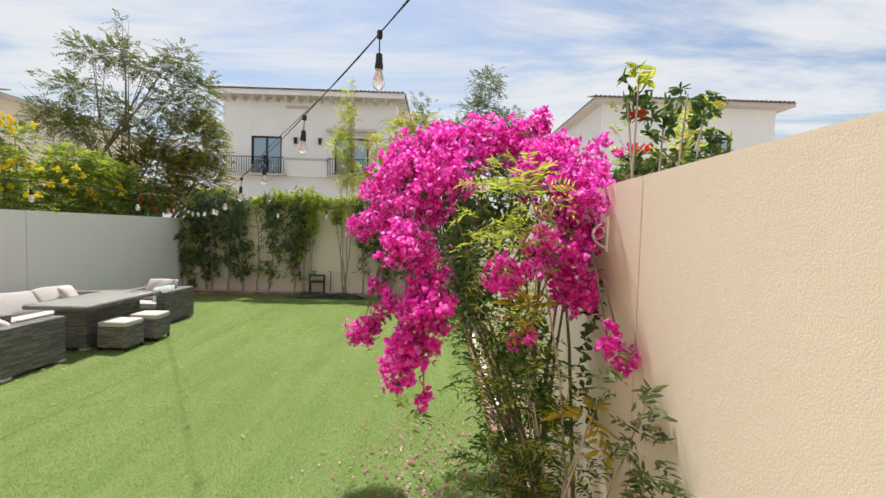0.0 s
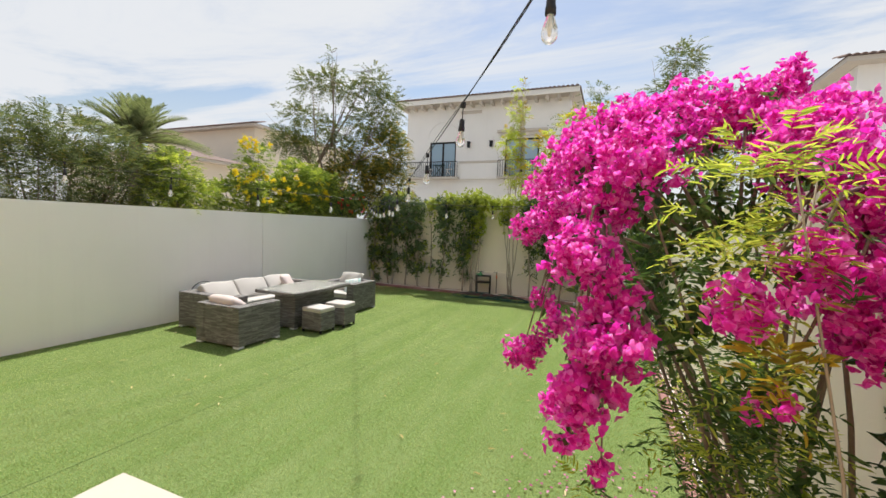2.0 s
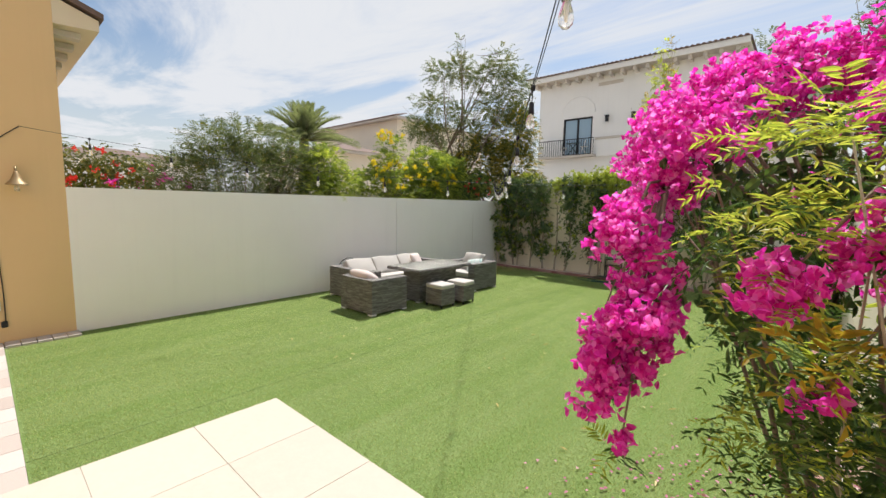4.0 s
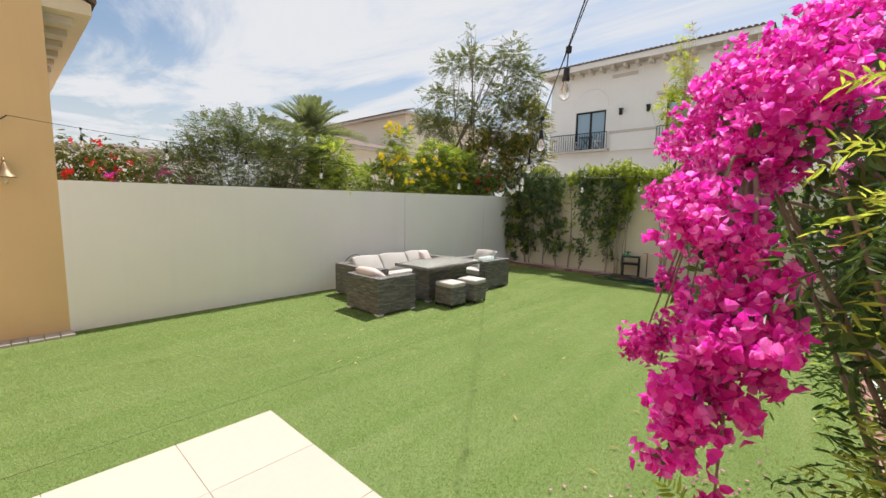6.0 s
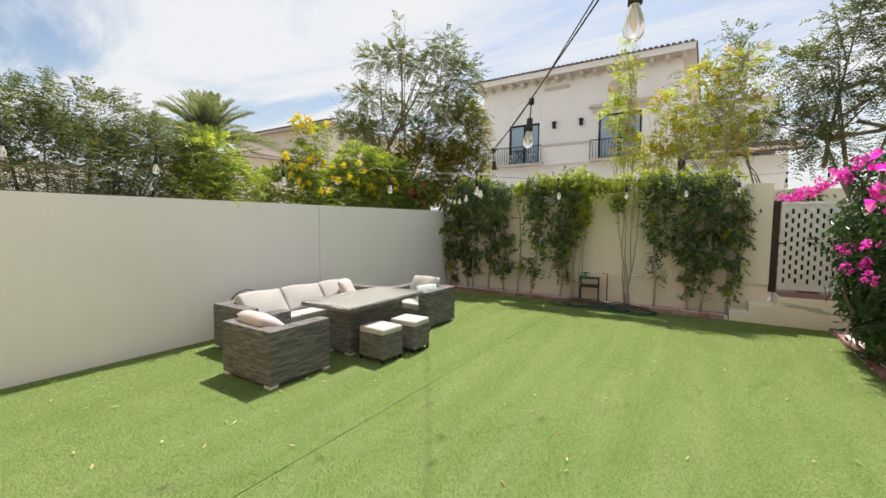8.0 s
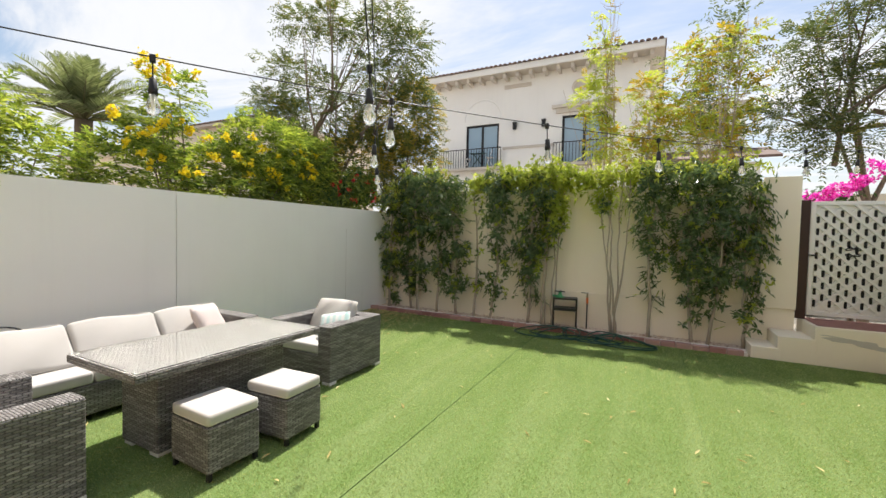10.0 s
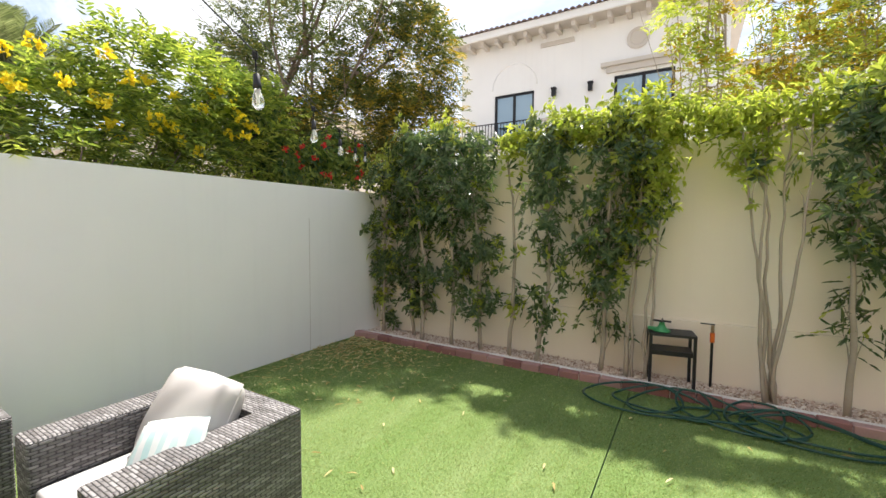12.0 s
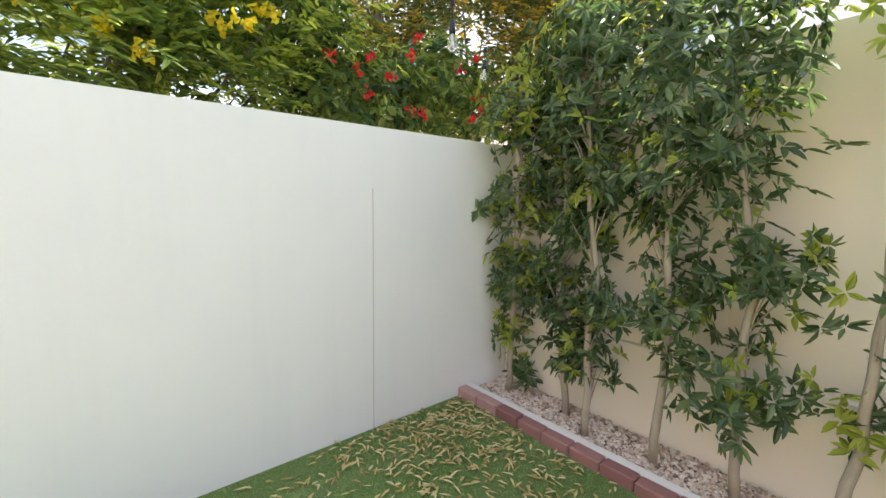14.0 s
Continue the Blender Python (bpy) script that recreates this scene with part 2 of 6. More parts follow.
M_PIPING = plain("pale_piping", (0.60, 0.57, 0.53), 0.9, vary=0.05)
M_PINK_CLOTH = plain("blush_fabric", (0.62, 0.53, 0.50), 0.95, vary=0.06, fine=260)
M_STRIPE = stripe_material("sea_green_stripes", "X", 0.20, [(0.66, 0.69, 0.65), (0.46, 0.63, 0.60), (0.68, 0.69, 0.66), (0.53, 0.66, 0.63), (0.67, 0.68, 0.65), (0.48, 0.61, 0.59)])
M_CLEAR = glass_material("clear_glass", (0.96, 0.98, 0.97), 1.0)
M_FOOT = plain("white_plastic", (0.75, 0.74, 0.72), 0.5, vary=0.04)
M_BLACK = plain("black_metal", (0.022, 0.022, 0.024), 0.45, 0.3, vary=0.2)
M_DARKWOOD = plain("dark_brown_wood", (0.05, 0.025, 0.018), 0.6, vary=0.2)
M_WHITE = plain("white_paint", (0.80, 0.79, 0.77), 0.6, vary=0.05)
M_GREENPLASTIC = plain("green_plastic", (0.05, 0.26, 0.10), 0.4, vary=0.08)
M_HOSE = plain("dark_green_hose", (0.012, 0.06, 0.045), 0.35, vary=0.2)
M_ORANGE = plain("orange_plastic", (0.75, 0.16, 0.03), 0.4, vary=0.06)
M_BRASS = plain("aged_brass", (0.35, 0.26, 0.15), 0.5, 0.7, vary=0.15)
M_BARK = plain("grey_bark", (0.22, 0.17, 0.13), 0.95, vary=0.25, big=8, fine=50, relief=0.8, depth=0.01)
M_PALE_BARK = plain("pale_bark", (0.40, 0.34, 0.27), 0.95, vary=0.2, big=10, fine=60, relief=0.6, depth=0.006)
M_TWIG = plain("green_twig", (0.12, 0.12, 0.05), 0.8, vary=0.2)
M_GLASS = glass_material("window_glass", (0.30, 0.42, 0.52))
M_BULB = glass_material("bulb_glass", (0.95, 0.95, 0.93), 0.85)
M_FILAMENT = plain("filament_white", (0.75, 0.72, 0.62), 0.6)
L_DARK = leaf_material("dark_green_leaf", (0.025, 0.055, 0.02), (0.055, 0.105, 0.04), (0.13, 0.19, 0.07), 0.30, 0.34)
L_SHRUB = leaf_material("glossy_shrub_leaf", (0.05, 0.09, 0.04), (0.12, 0.175, 0.085), (0.26, 0.32, 0.16), 0.26, 0.42)
L_MID = leaf_material("mid_green_leaf", (0.03, 0.07, 0.02), (0.07, 0.13, 0.035), (0.14, 0.21, 0.06), 0.45, 0.4)
L_FRESH = leaf_material("fresh_green_leaf", (0.08, 0.13, 0.03), (0.185, 0.25, 0.062), (0.34, 0.39, 0.11), 0.45, 0.52, (1.6, 1.6, 0.8))
L_PALM = leaf_material("palm_frond", (0.11, 0.14, 0.07), (0.20, 0.24, 0.13), (0.34, 0.37, 0.23), 0.5, 0.5)
L_LIME = leaf_material("yellow_green_leaf", (0.21, 0.27, 0.045), (0.38, 0.44, 0.08), (0.54, 0.55, 0.14), 0.45, 0.56)
L_GREY = leaf_material("grey_green_leaf", (0.06, 0.085, 0.042), (0.13, 0.16, 0.082), (0.23, 0.25, 0.135), 0.55, 0.44, (1.55, 1.6, 0.95))
L_OLIVE = leaf_material("olive_leaf", (0.05, 0.075, 0.02), (0.125, 0.15, 0.045), (0.27, 0.23, 0.06), 0.5, 0.48)
L_GOLD = leaf_material("golden_leaf", (0.20, 0.18, 0.03), (0.38, 0.28, 0.03), (0.55, 0.36, 0.04), 0.5, 0.5)
L_MAGENTA = leaf_material("magenta_bract", (0.62, 0.015, 0.34), (0.84, 0.05, 0.53), (0.95, 0.32, 0.78), 0.6, 0.52, (1.2, 1.7, 1.35))
L_RED = leaf_material("red_petal", (0.50, 0.02, 0.02), (0.65, 0.04, 0.05), (0.75, 0.12, 0.08), 0.6, 0.4)
L_YELLOW = leaf_material("yellow_petal", (0.78, 0.60, 0.02), (0.88, 0.73, 0.03), (0.92, 0.82, 0.10), 0.6, 0.45, (1.1, 1.1, 0.9))
L_DRY = leaf_material("dry_leaf", (0.36, 0.24, 0.09), (0.62, 0.52, 0.24), (0.76, 0.69, 0.44), 0.7, 0.2)
L_PETAL = leaf_material("fallen_petal", (0.30, 0.05, 0.17), (0.55, 0.15, 0.36), (0.74, 0.45, 0.58), 0.7, 0.3)


# ---- building helpers ----
def finish_mesh(name, me, material, parent=None, label="", smooth=False):
    me.materials.append(material)
    if smooth:
        me.polygons.foreach_set("use_smooth", [True] * len(me.polygons))
    ob = new(name, me)
    if parent is not None:
        ob.parent = parent
    if label:
        tagged(ob, label)
    return ob


def part(name, bm, material, parent=None, label="", smooth=False):
    me = bpy.data.meshes.new(name)
    bmesh.ops.recalc_face_normals(bm, faces=bm.faces)
    bm.to_mesh(me)
    bm.free()
    return finish_mesh(name, me, material, parent, label, smooth)


def raw(name, verts, faces, material, parent=None, label="", smooth=False):
    me = bpy.data.meshes.new(name)
    me.from_pydata(np.asarray(verts).tolist(), [], faces if isinstance(faces, list) else faces.tolist())
    return finish_mesh(name, me, material, parent, label, smooth)


def thing(name, label, category, group="", m=None):
    ob = tagged(new(name), label, category, group)
    if m is not None:
        ob.matrix_basis = m
    return ob


def setting(ob, label="", category=""):
    return tagged(ob, label, category, kind="structure")


def add_box(bm, x0, y0, z0, x1, y1, z1, bevel=0.0, segments=2):
    made = bmesh.ops.create_cube(bm, size=1.0)["verts"]
    bmesh.ops.scale(bm, vec=(x1 - x0, y1 - y0, z1 - z0), verts=made)
    bmesh.ops.translate(bm, vec=((x0 + x1) / 2, (y0 + y1) / 2, (z0 + z1) / 2), verts=made)
    if bevel > 0:
        edges = list({e for v in made for e in v.link_edges})
        bmesh.ops.bevel(bm, geom=edges, offset=bevel, segments=segments, affect="EDGES", profile=0.6)


def box(*args, bevel=0.0, segments=2):
    bm = bmesh.new()
    add_box(bm, *args, bevel=bevel, segments=segments)
    return bm


def add_rod(bm, a, b, r0, r1=None, sides=8):
    a, b = Vector(a), Vector(b)
    made = bmesh.ops.create_cone(bm, cap_ends=True, segments=sides, radius1=r0, radius2=r0 if r1 is None else r1, depth=(b - a).length)["verts"]
    turn = (b - a).to_track_quat("Z", "Y").to_matrix().to_4x4()
    bmesh.ops.transform(bm, matrix=Matrix.Translation((a + b) / 2) @ turn, verts=made)


def lathe(profile, sides=16):
    """A turned shape from (radius, height) pairs."""
    bm = bmesh.new()
    rings = [[bm.verts.new((r * math.cos(2 * math.pi * i / sides), r * math.sin(2 * math.pi * i / sides), z)) for i in range(sides)] for r, z in profile]
    for a, b in zip(rings, rings[1:]):
        for i in range(sides):
            bm.faces.new((a[i], a[(i + 1) % sides], b[(i + 1) % sides], b[i]))
    bm.faces.new(rings[0][::-1])
    bm.faces.new(rings[-1])
    return bm


class Tubes:
    """Gathers tapered round limbs into one mesh."""

    def __init__(self, sides=6):
        self.sides, self.v, self.f = sides, [], []

    def add(self, path, radii):
        path = [Vector(p) for p in path]
        s, start = self.sides, len(self.v)
        for i, p in enumerate(path):
            d = (path[min(i + 1, len(path) - 1)] - path[max(i - 1, 0)]).normalized()
            side = d.cross(Vector((0.31, 0.95, 0.05))).normalized()
            up = side.cross(d)
            for k in range(s):
                a = 2 * math.pi * k / s
                self.v.append(tuple(p + (side * math.cos(a) + up * math.sin(a)) * radii[i]))
        for i in range(len(path) - 1):
            for k in range(s):
                a, b = start + i * s + k, start + i * s + (k + 1) % s
                self.f.append((a, b, b + s, a + s))
        end = start + (len(path) - 1) * s
        self.f.append(tuple(end + k for k in range(s)))
        self.f.append(tuple(start + k for k in reversed(range(s))))

    def build(self, name, material, parent=None, label=""):
        return raw(name, self.v, self.f, material, parent, label, smooth=True)


def unit(a):
    return a / np.maximum(np.linalg.norm(a, axis=1, keepdims=True), 1e-9)


def blades(P, D, N, L, W, fold=0.18, droop=0.12):
    """Folded, pointed leaf blades: six corners and two faces each."""
    D = unit(D)
    S = unit(np.cross(D, N))
    U = np.cross(S, D)
    L, W = L[:, None], W[:, None]
    up = U * W * fold
    V = np.stack([P, P + D * L * 0.34 + S * W * 0.5 + up, P + D * L * 0.72 + S * W * 0.36 + up * 0.6 - U * L * droop * 0.4, P + D * L - U * L * droop,
                  P + D * L * 0.72 - S * W * 0.36 + up * 0.6 - U * L * droop * 0.4, P + D * L * 0.34 - S * W * 0.5 + up], axis=1)
    n = len(P)
    base = (np.arange(n) * 6)[:, None]
    F = np.concatenate([base + np.array([[0, 1, 2, 3]]), base + np.array([[0, 3, 4, 5]])], axis=0)
    return V.reshape(-1, 3), F


def foliage(name, sets, material, parent=None, label=""):
    """One mesh of many blades; sets: tuples for blades()."""
    P, D, N, L, W = (np.concatenate([s[i] for s in sets]) for i in range(5))
    V, F = blades(P, D, N, L, W)
    ob = raw(name, V, F, material, parent, label)
    ob["kind"] = "stuff"
    return ob


def sphere_points(rng, n):
    return unit(rng.normal(size=(n, 3)))


def blob_tips(rng, blobs, per_m3, shell=0.55):
    """Twig ends in uneven clumps: places and the way each one grows."""
    P, D = [], []
    for x, y, z, rx, ry, rz in blobs:
        n = max(4, int(per_m3 * rx * ry * rz * 4.2))
        d = sphere_points(rng, n)
        r = rng.uniform(shell, 1.0, n) ** 0.7 * (1 + 0.22 * np.sin(d[:, 0] * 5 + x * 3) * np.cos(d[:, 1] * 4 + z * 2) + rng.normal(0, 0.10, n))
        P.append(np.array([x, y, z]) + d * np.array([rx, ry, rz]) * r[:, None])
        D.append(unit(d + np.array([0, 0, 0.25]) + rng.normal(0, 0.3, (n, 3))))
    return np.concatenate(P), np.concatenate(D)


def rosettes(rng, P, D, count, length, width, flare=0.9):
    """Whorls of leaves at twig ends."""
    n = len(P)
    D = unit(D)
    pick = np.repeat(np.arange(n), count)
    d = D[pick]
    spread = sphere_points(rng, len(pick))
    spread = unit(spread - (spread * d).sum(1, keepdims=True) * d)
    way = unit(d * (1.1 - flare) + spread * flare + np.array([0, 0, -0.12]))
    L = length * rng.uniform(0.55, 1.15, len(pick))
    return (P[pick] + spread * 0.004, way, unit(d + rng.normal(0, 0.25, (len(pick), 3))), L, L * width * rng.uniform(0.8, 1.2, len(pick)))


def sprigs(rng, P, D, length, pairs, leaf, width, droop=0.25):
    """Feathered sprigs: leaflets in pairs along a drooping stalk."""
    n = len(P)
    D = unit(D + rng.normal(0, 0.25, (n, 3)))
    side = unit(np.cross(D, np.array([0.1, 0.05, 1.0]) + rng.normal(0, 0.2, (n, 3))))
    up = np.cross(side, D)
    out = []
    ls = length * rng.uniform(0.6, 1.15, n)
    for k in range(pairs):
        f = (k + 0.6) / pairs
        at = P + D * (ls * f)[:, None] - np.array([0, 0, 1.0]) * (ls * droop * f * f)[:, None]
        for s in (-1, 1):
            way = unit(side * s + D * 0.55 - up * 0.15 + rng.normal(0, 0.18, (n, 3)))
            L = leaf * rng.uniform(0.7, 1.2, n)
            out.append((at, way, up + rng.normal(0, 0.3, (n, 3)), L, L * width))
    return tuple(np.concatenate([o[i] for o in out]) for i in range(5))


def limbs(rng, tubes, start, way, length, radius, depth, forks, spread, tips, rise=0.12):
    """Branches that fork and taper; tips collects the ends of the finest."""
    pts, p, d = [Vector(start)], Vector(start), Vector(way).normalized()
    steps = 5
    for i in range(steps):
        d = (d + Vector(rng.normal(0, 0.13, 3)) + Vector((0, 0, rise * 0.3))).normalized()
        p = p + d * length / steps
        pts.append(p.copy())
    radii = [radius * (1 - 0.55 * i / steps) for i in range(steps + 1)]
    tubes.add(pts, radii)
    if depth == 0:
        for i in (2, 3, 4, 5):
            tips.append((tuple(pts[i]), tuple(d)))
        return
    for k in range(forks):
        i = steps if k == 0 else int(rng.integers(2, steps + 1))
        turn = Vector(rng.normal(0, 1, 3)).cross(d).normalized()
        nd = (d + turn * spread * rng.uniform(0.6, 1.3) + Vector((0, 0, rise))).normalized()
        limbs(rng, tubes, pts[i], nd, length * rng.uniform(0.6, 0.85), radii[i] * 0.72, depth - 1, forks, spread, tips, rise)


# ---- ground and turf ----
bm = bmesh.new()
for vx, vy in ((-1500, -1500), (1500, -1500), (1500, 1500), (-1500, 1500)):
    bm.verts.new((vx, vy, -0.03))
bm.faces.new(bm.verts)
setting(part("ground", bm, M_SAND), "pale sandy ground reaching past the gardens", "ground")

WEST, EAST, NORTH = -6.61, 1.395, 10.97
KERB_Y, KERB_X, PATH_Y = 10.41, 1.05, -0.08
DECK_X, DECK_Y, DECK_Z = -2.19, 1.30, 0.30
SEAMS = (-3.10, -1.10)

turf = setting(new("turf"), "bright green artificial turf laid in long strips", "turf")
edges = [WEST - 0.05, SEAMS[0], SEAMS[1], KERB_X + 0.05]
for a, b, ga, gb in zip(edges, edges[1:], (0, 0.0045, 0.001), (0.0045, 0.001, 0)):
    part("turf_strip", box(a + ga, PATH_Y, -0.02, b - gb, KERB_Y + 0.05, 0.0), M_TURF, turf)
setting(part("turf_underlay", box(WEST, PATH_Y, -0.028, KERB_X + 0.05, KERB_Y + 0.05, -0.021), M_HOSE), "dark underlay showing in the turf seams", "turf")


def turf_blades(seed):
    """Short bent blades of plastic grass, thick over the whole lawn."""
    rng = np.random.default_rng(seed)
    n = 880000
    x = rng.uniform(WEST + 0.01, KERB_X - 0.01, n)
    y = PATH_Y + 0.02 + (KERB_Y - PATH_Y - 0.03) * rng.uniform(0, 1, n)
    keep = (np.abs(x - SEAMS[0]) > 0.011) & (np.abs(x - SEAMS[1]) > 0.006) & ~((x > DECK_X) & (y < DECK_Y))
    keep &= ~((x < WEST + 0.26) & (y < 0.62))
    x, y = x[keep], y[keep]
    n = len(x)
    a = rng.uniform(0, 2 * math.pi, n)
    h, w = rng.uniform(0.008, 0.018, n), rng.uniform(0.0013, 0.0024, n)
    lean = rng.normal(0, 0.008, (n, 2)) + np.array([0.004, -0.006])
    z = np.zeros(n)
    P1 = np.stack([x - np.cos(a) * w, y - np.sin(a) * w, z], 1)
    P2 = np.stack([x + np.cos(a) * w, y + np.sin(a) * w, z], 1)
    P3 = np.stack([x + lean[:, 0], y + lean[:, 1], h], 1)
    V = np.stack([P1, P2, P3], 1).reshape(-1, 3)
    F = np.arange(3 * n).reshape(-1, 3)
    ob = raw("turf_blades", V, F, M_BLADE, turf)
    ob["kind"] = "stuff"


turf_blades(3)


# ---- garden walls ----
def long_wall(name, axis, face, outward, a, b, top, joints, material, label):
    """A wall along x or y with upright joints cut into its face."""
    bm = bmesh.new()
    cuts = [a, *joints, b]
    thick = 0.20 * outward
    for c, d in zip(cuts, cuts[1:]):
        g0 = 0.006 if c != a else 0
        g1 = 0.006 if d != b else 0
        lo, hi = sorted((face, face + thick))
        if axis == "y":
            add_box(bm, lo, c + g0, -0.05, hi, d - g1, top)
        else:
            add_box(bm, c + g0, lo, -0.05, d - g1, hi, top)
    for j in joints:
        lo, hi = sorted((face + 0.018 * outward, face + thick * 0.97))
        if axis == "y":
            add_box(bm, lo, j - 0.0062, -0.04, hi, j + 0.0062, top - 0.006)
        else:
            add_box(bm, j - 0.0062, lo, -0.04, j + 0.0062, hi, top - 0.006)
    return setting(part(name, bm, material), label, "wall")


long_wall("wall_west", "y", WEST, -1, 0.62, NORTH + 0.2, 2.005, (6.575,), M_WALL_PALE_SHADE, "pale rendered garden wall, its shade tone in the colour, with an upright joint")
long_wall("wall_east", "y", EAST, 1, -3.4, NORTH + 0.2, 2.11, (1.16, 6.6), M_WALL_CREAM, "cream rendered garden wall with an upright joint")
bm = box(WEST, NORTH + 0.05, -0.05, 0.30, NORTH + 0.20, 2.42)
add_box(bm, WEST, NORTH, -0.05, 0.297, NORTH + 0.0499, 0.62, bevel=0.006)
add_box(bm, -0.12, NORTH - 0.03, 0.621, 0.302, NORTH + 0.0485, 2.48, bevel=0.008)
setting(part("wall_north", bm, M_WALL_CREAM), "cream rendered garden wall with a low plinth and a gate pier", "wall")
bm = box(EAST - 0.04, NORTH - 0.02, 0.0, EAST - 0.001, NORTH + 0.2, 2.30)
setting(part("gate_pier", bm, M_WALL_CREAM), "slim cream rendered gate pier", "wall")
hair = box(WEST - 0.002, 9.642, 0.0, WEST + 0.0015, 9.648, 1.62)
setting(part("wall_crack", hair, M_TRIM), "hairline crack in the render of the pale wall", "crack")


# ---- terrace and paving ----
terrace = setting(part("terrace", box(DECK_X + 0.02, -3.4, -0.02, EAST, DECK_Y - 0.02, DECK_Z - 0.004), M_GROUT), "raised terrace of cream stone tiles", "terrace")
pitch = 0.594
tile_bm = box(-pitch / 2 + 0.0015, -pitch / 2 + 0.0015, 0, pitch / 2 - 0.0015, pitch / 2 - 0.0015, 0.03, bevel=0.0015, segments=1)
tile_mesh = bpy.data.meshes.new("tile")
tile_bm.to_mesh(tile_mesh)
tile_bm.free()
tile_mesh.materials.append(M_TILE)
for i in range(6):
    for j in range(8):
        t = new("tile", tile_mesh)
        t.parent = terrace
        t.location = (DECK_X + pitch * (i + 0.5), DECK_Y - pitch * (j + 0.5), DECK_Z - 0.03)

path = setting(part("garden_path", box(WEST, -3.4, -0.03, DECK_X + 0.02, PATH_Y, -0.012), M_GROUT), "path of pinkish block paving beside the villa", "path")
edging = setting(part("path_edging", box(WEST, PATH_Y + 0.001, -0.03, WEST + 0.24, 0.62, 0.0), M_GROUT), "narrow strip of block paving along the villa", "path")
pave_bm = box(-0.147, -0.072, 0, 0.147, 0.072, 0.045, bevel=0.005, segments=1)
pave_mesh = bpy.data.meshes.new("paver")
pave_bm.to_mesh(pave_mesh)
pave_bm.free()
pave_mesh.materials.append(M_PAVER)
for i in range(14):
    for j in range(12):
        p = new("paver", pave_mesh)
        p.parent = path
        p.location = (WEST + 0.16 + 0.3 * i + (0.15 if j % 2 and i < 13 else 0), PATH_Y - 0.075 - 0.15 * j, -0.02)
for j in range(5):
    p = new("paver", pave_mesh)
    p.parent = edging
    p.matrix_basis = pose(WEST + 0.13, PATH_Y + 0.075 + 0.145 * j, -0.012, 0, 0, 0) @ Matrix.Diagonal((0.8, 0.95, 1, 1))

slab = thing("door_mat", "pale grey ribbed outdoor mat lying on block paving", "mat", m=pose(-5.9, -0.42, 0.026))
part("mat_body", box(-0.45, -0.26, 0, 0.45, 0.26, 0.035, bevel=0.012), M_STONE, slab)


# ---- kerbs and gravel beds ----
def kerb(name, a, b, label):
    """A row of red edging bricks with a strip of mortar behind it."""
    a, b = Vector(a), Vector(b)
    d = (b - a).normalized()
    back = Vector((-d.y, d.x, 0))
    bm = bmesh.new()
    ln = (b - a).length
    add_box(bm, 0, 0.02, -0.02, ln, 0.091, 0.052)
    add_box(bm, 0, 0.0915, -0.02, ln, 0.155, 0.070, bevel=0.010)
    base = part(name, bm, M_MORTAR)
    base.matrix_basis = Matrix.Translation(a) @ pose(0, 0, 0, 0, 0, math.degrees(math.atan2(d.y, d.x)))
    setting(base, label, "kerb")
    me = bpy.data.meshes.new("brick")
    bb = box(-0.098, -0.045, 0, 0.098, 0.045, 0.085, bevel=0.008, segments=1)
    bb.to_mesh(me)
    bb.free()
    me.materials.append(M_KERB)
    rng = random.Random(5)
    for i in range(int(ln / 0.202)):
        o = new("brick", me)
        o.parent = base
        o.matrix_basis = pose(0.1 + 0.202 * i, 0.045 + rng.uniform(-0.004, 0.004), -0.012 + rng.uniform(-0.004, 0.004), rng.uniform(-2, 2), 0, rng.uniform(-1.2, 1.2))


kerb("kerb_north", (WEST + 0.002, KERB_Y, 0), (-0.30, KERB_Y, 0), "row of dark red edging bricks set in pale mortar")
kerb("kerb_east", (KERB_X, 10.38, 0), (KERB_X, 1.34, 0), "row of dark red edging bricks beside the planting bed")
bed = box(WEST + 0.001, KERB_Y + 0.12, -0.03, -0.30, NORTH, 0.012)
setting(part("planting_bed", bed, M_SOIL), "narrow soil bed below the cream wall", "soil")
bed = box(KERB_X + 0.09, 1.32, -0.03, EAST, 10.40, 0.012)
setting(part("planting_bed", bed, M_SOIL), "narrow soil bed below the cream wall", "soil")


def gravel(name, x0, y0, x1, y1, n, seed, label):
    rng = np.random.default_rng(seed)
    octa = np.array([(1, 0, 0), (-1, 0, 0), (0, 1, 0), (0, -1, 0), (0, 0, 1), (0, 0, -1)], float)
    tri = np.array([(0, 2, 4), (2, 1, 4), (1, 3, 4), (3, 0, 4), (2, 0, 5), (1, 2, 5), (3, 1, 5), (0, 3, 5)])
    c = np.stack([rng.uniform(x0, x1, n), rng.uniform(y0, y1, n), rng.uniform(0.012, 0.032, n)], 1)
    s = rng.uniform(0.007, 0.021, (n, 1, 1)) * rng.uniform(0.55, 1.25, (n, 1, 3))
    a = rng.uniform(0, math.pi, n)
    V = octa[None] * s * (1 + rng.normal(0, 0.14, (n, 6, 3)))
    X = V[:, :, 0] * np.cos(a)[:, None] - V[:, :, 1] * np.sin(a)[:, None]
    Y = V[:, :, 0] * np.sin(a)[:, None] + V[:, :, 1] * np.cos(a)[:, None]
    V = np.stack([X, Y, V[:, :, 2] * 0.8], 2) + c[:, None]
    F = (np.arange(n) * 6)[:, None, None] + tri[None]
    ob = raw(name, V.reshape(-1, 3), F.reshape(-1, 3), M_PEBBLE)
    tagged(ob, label, "gravel", kind="stuff")


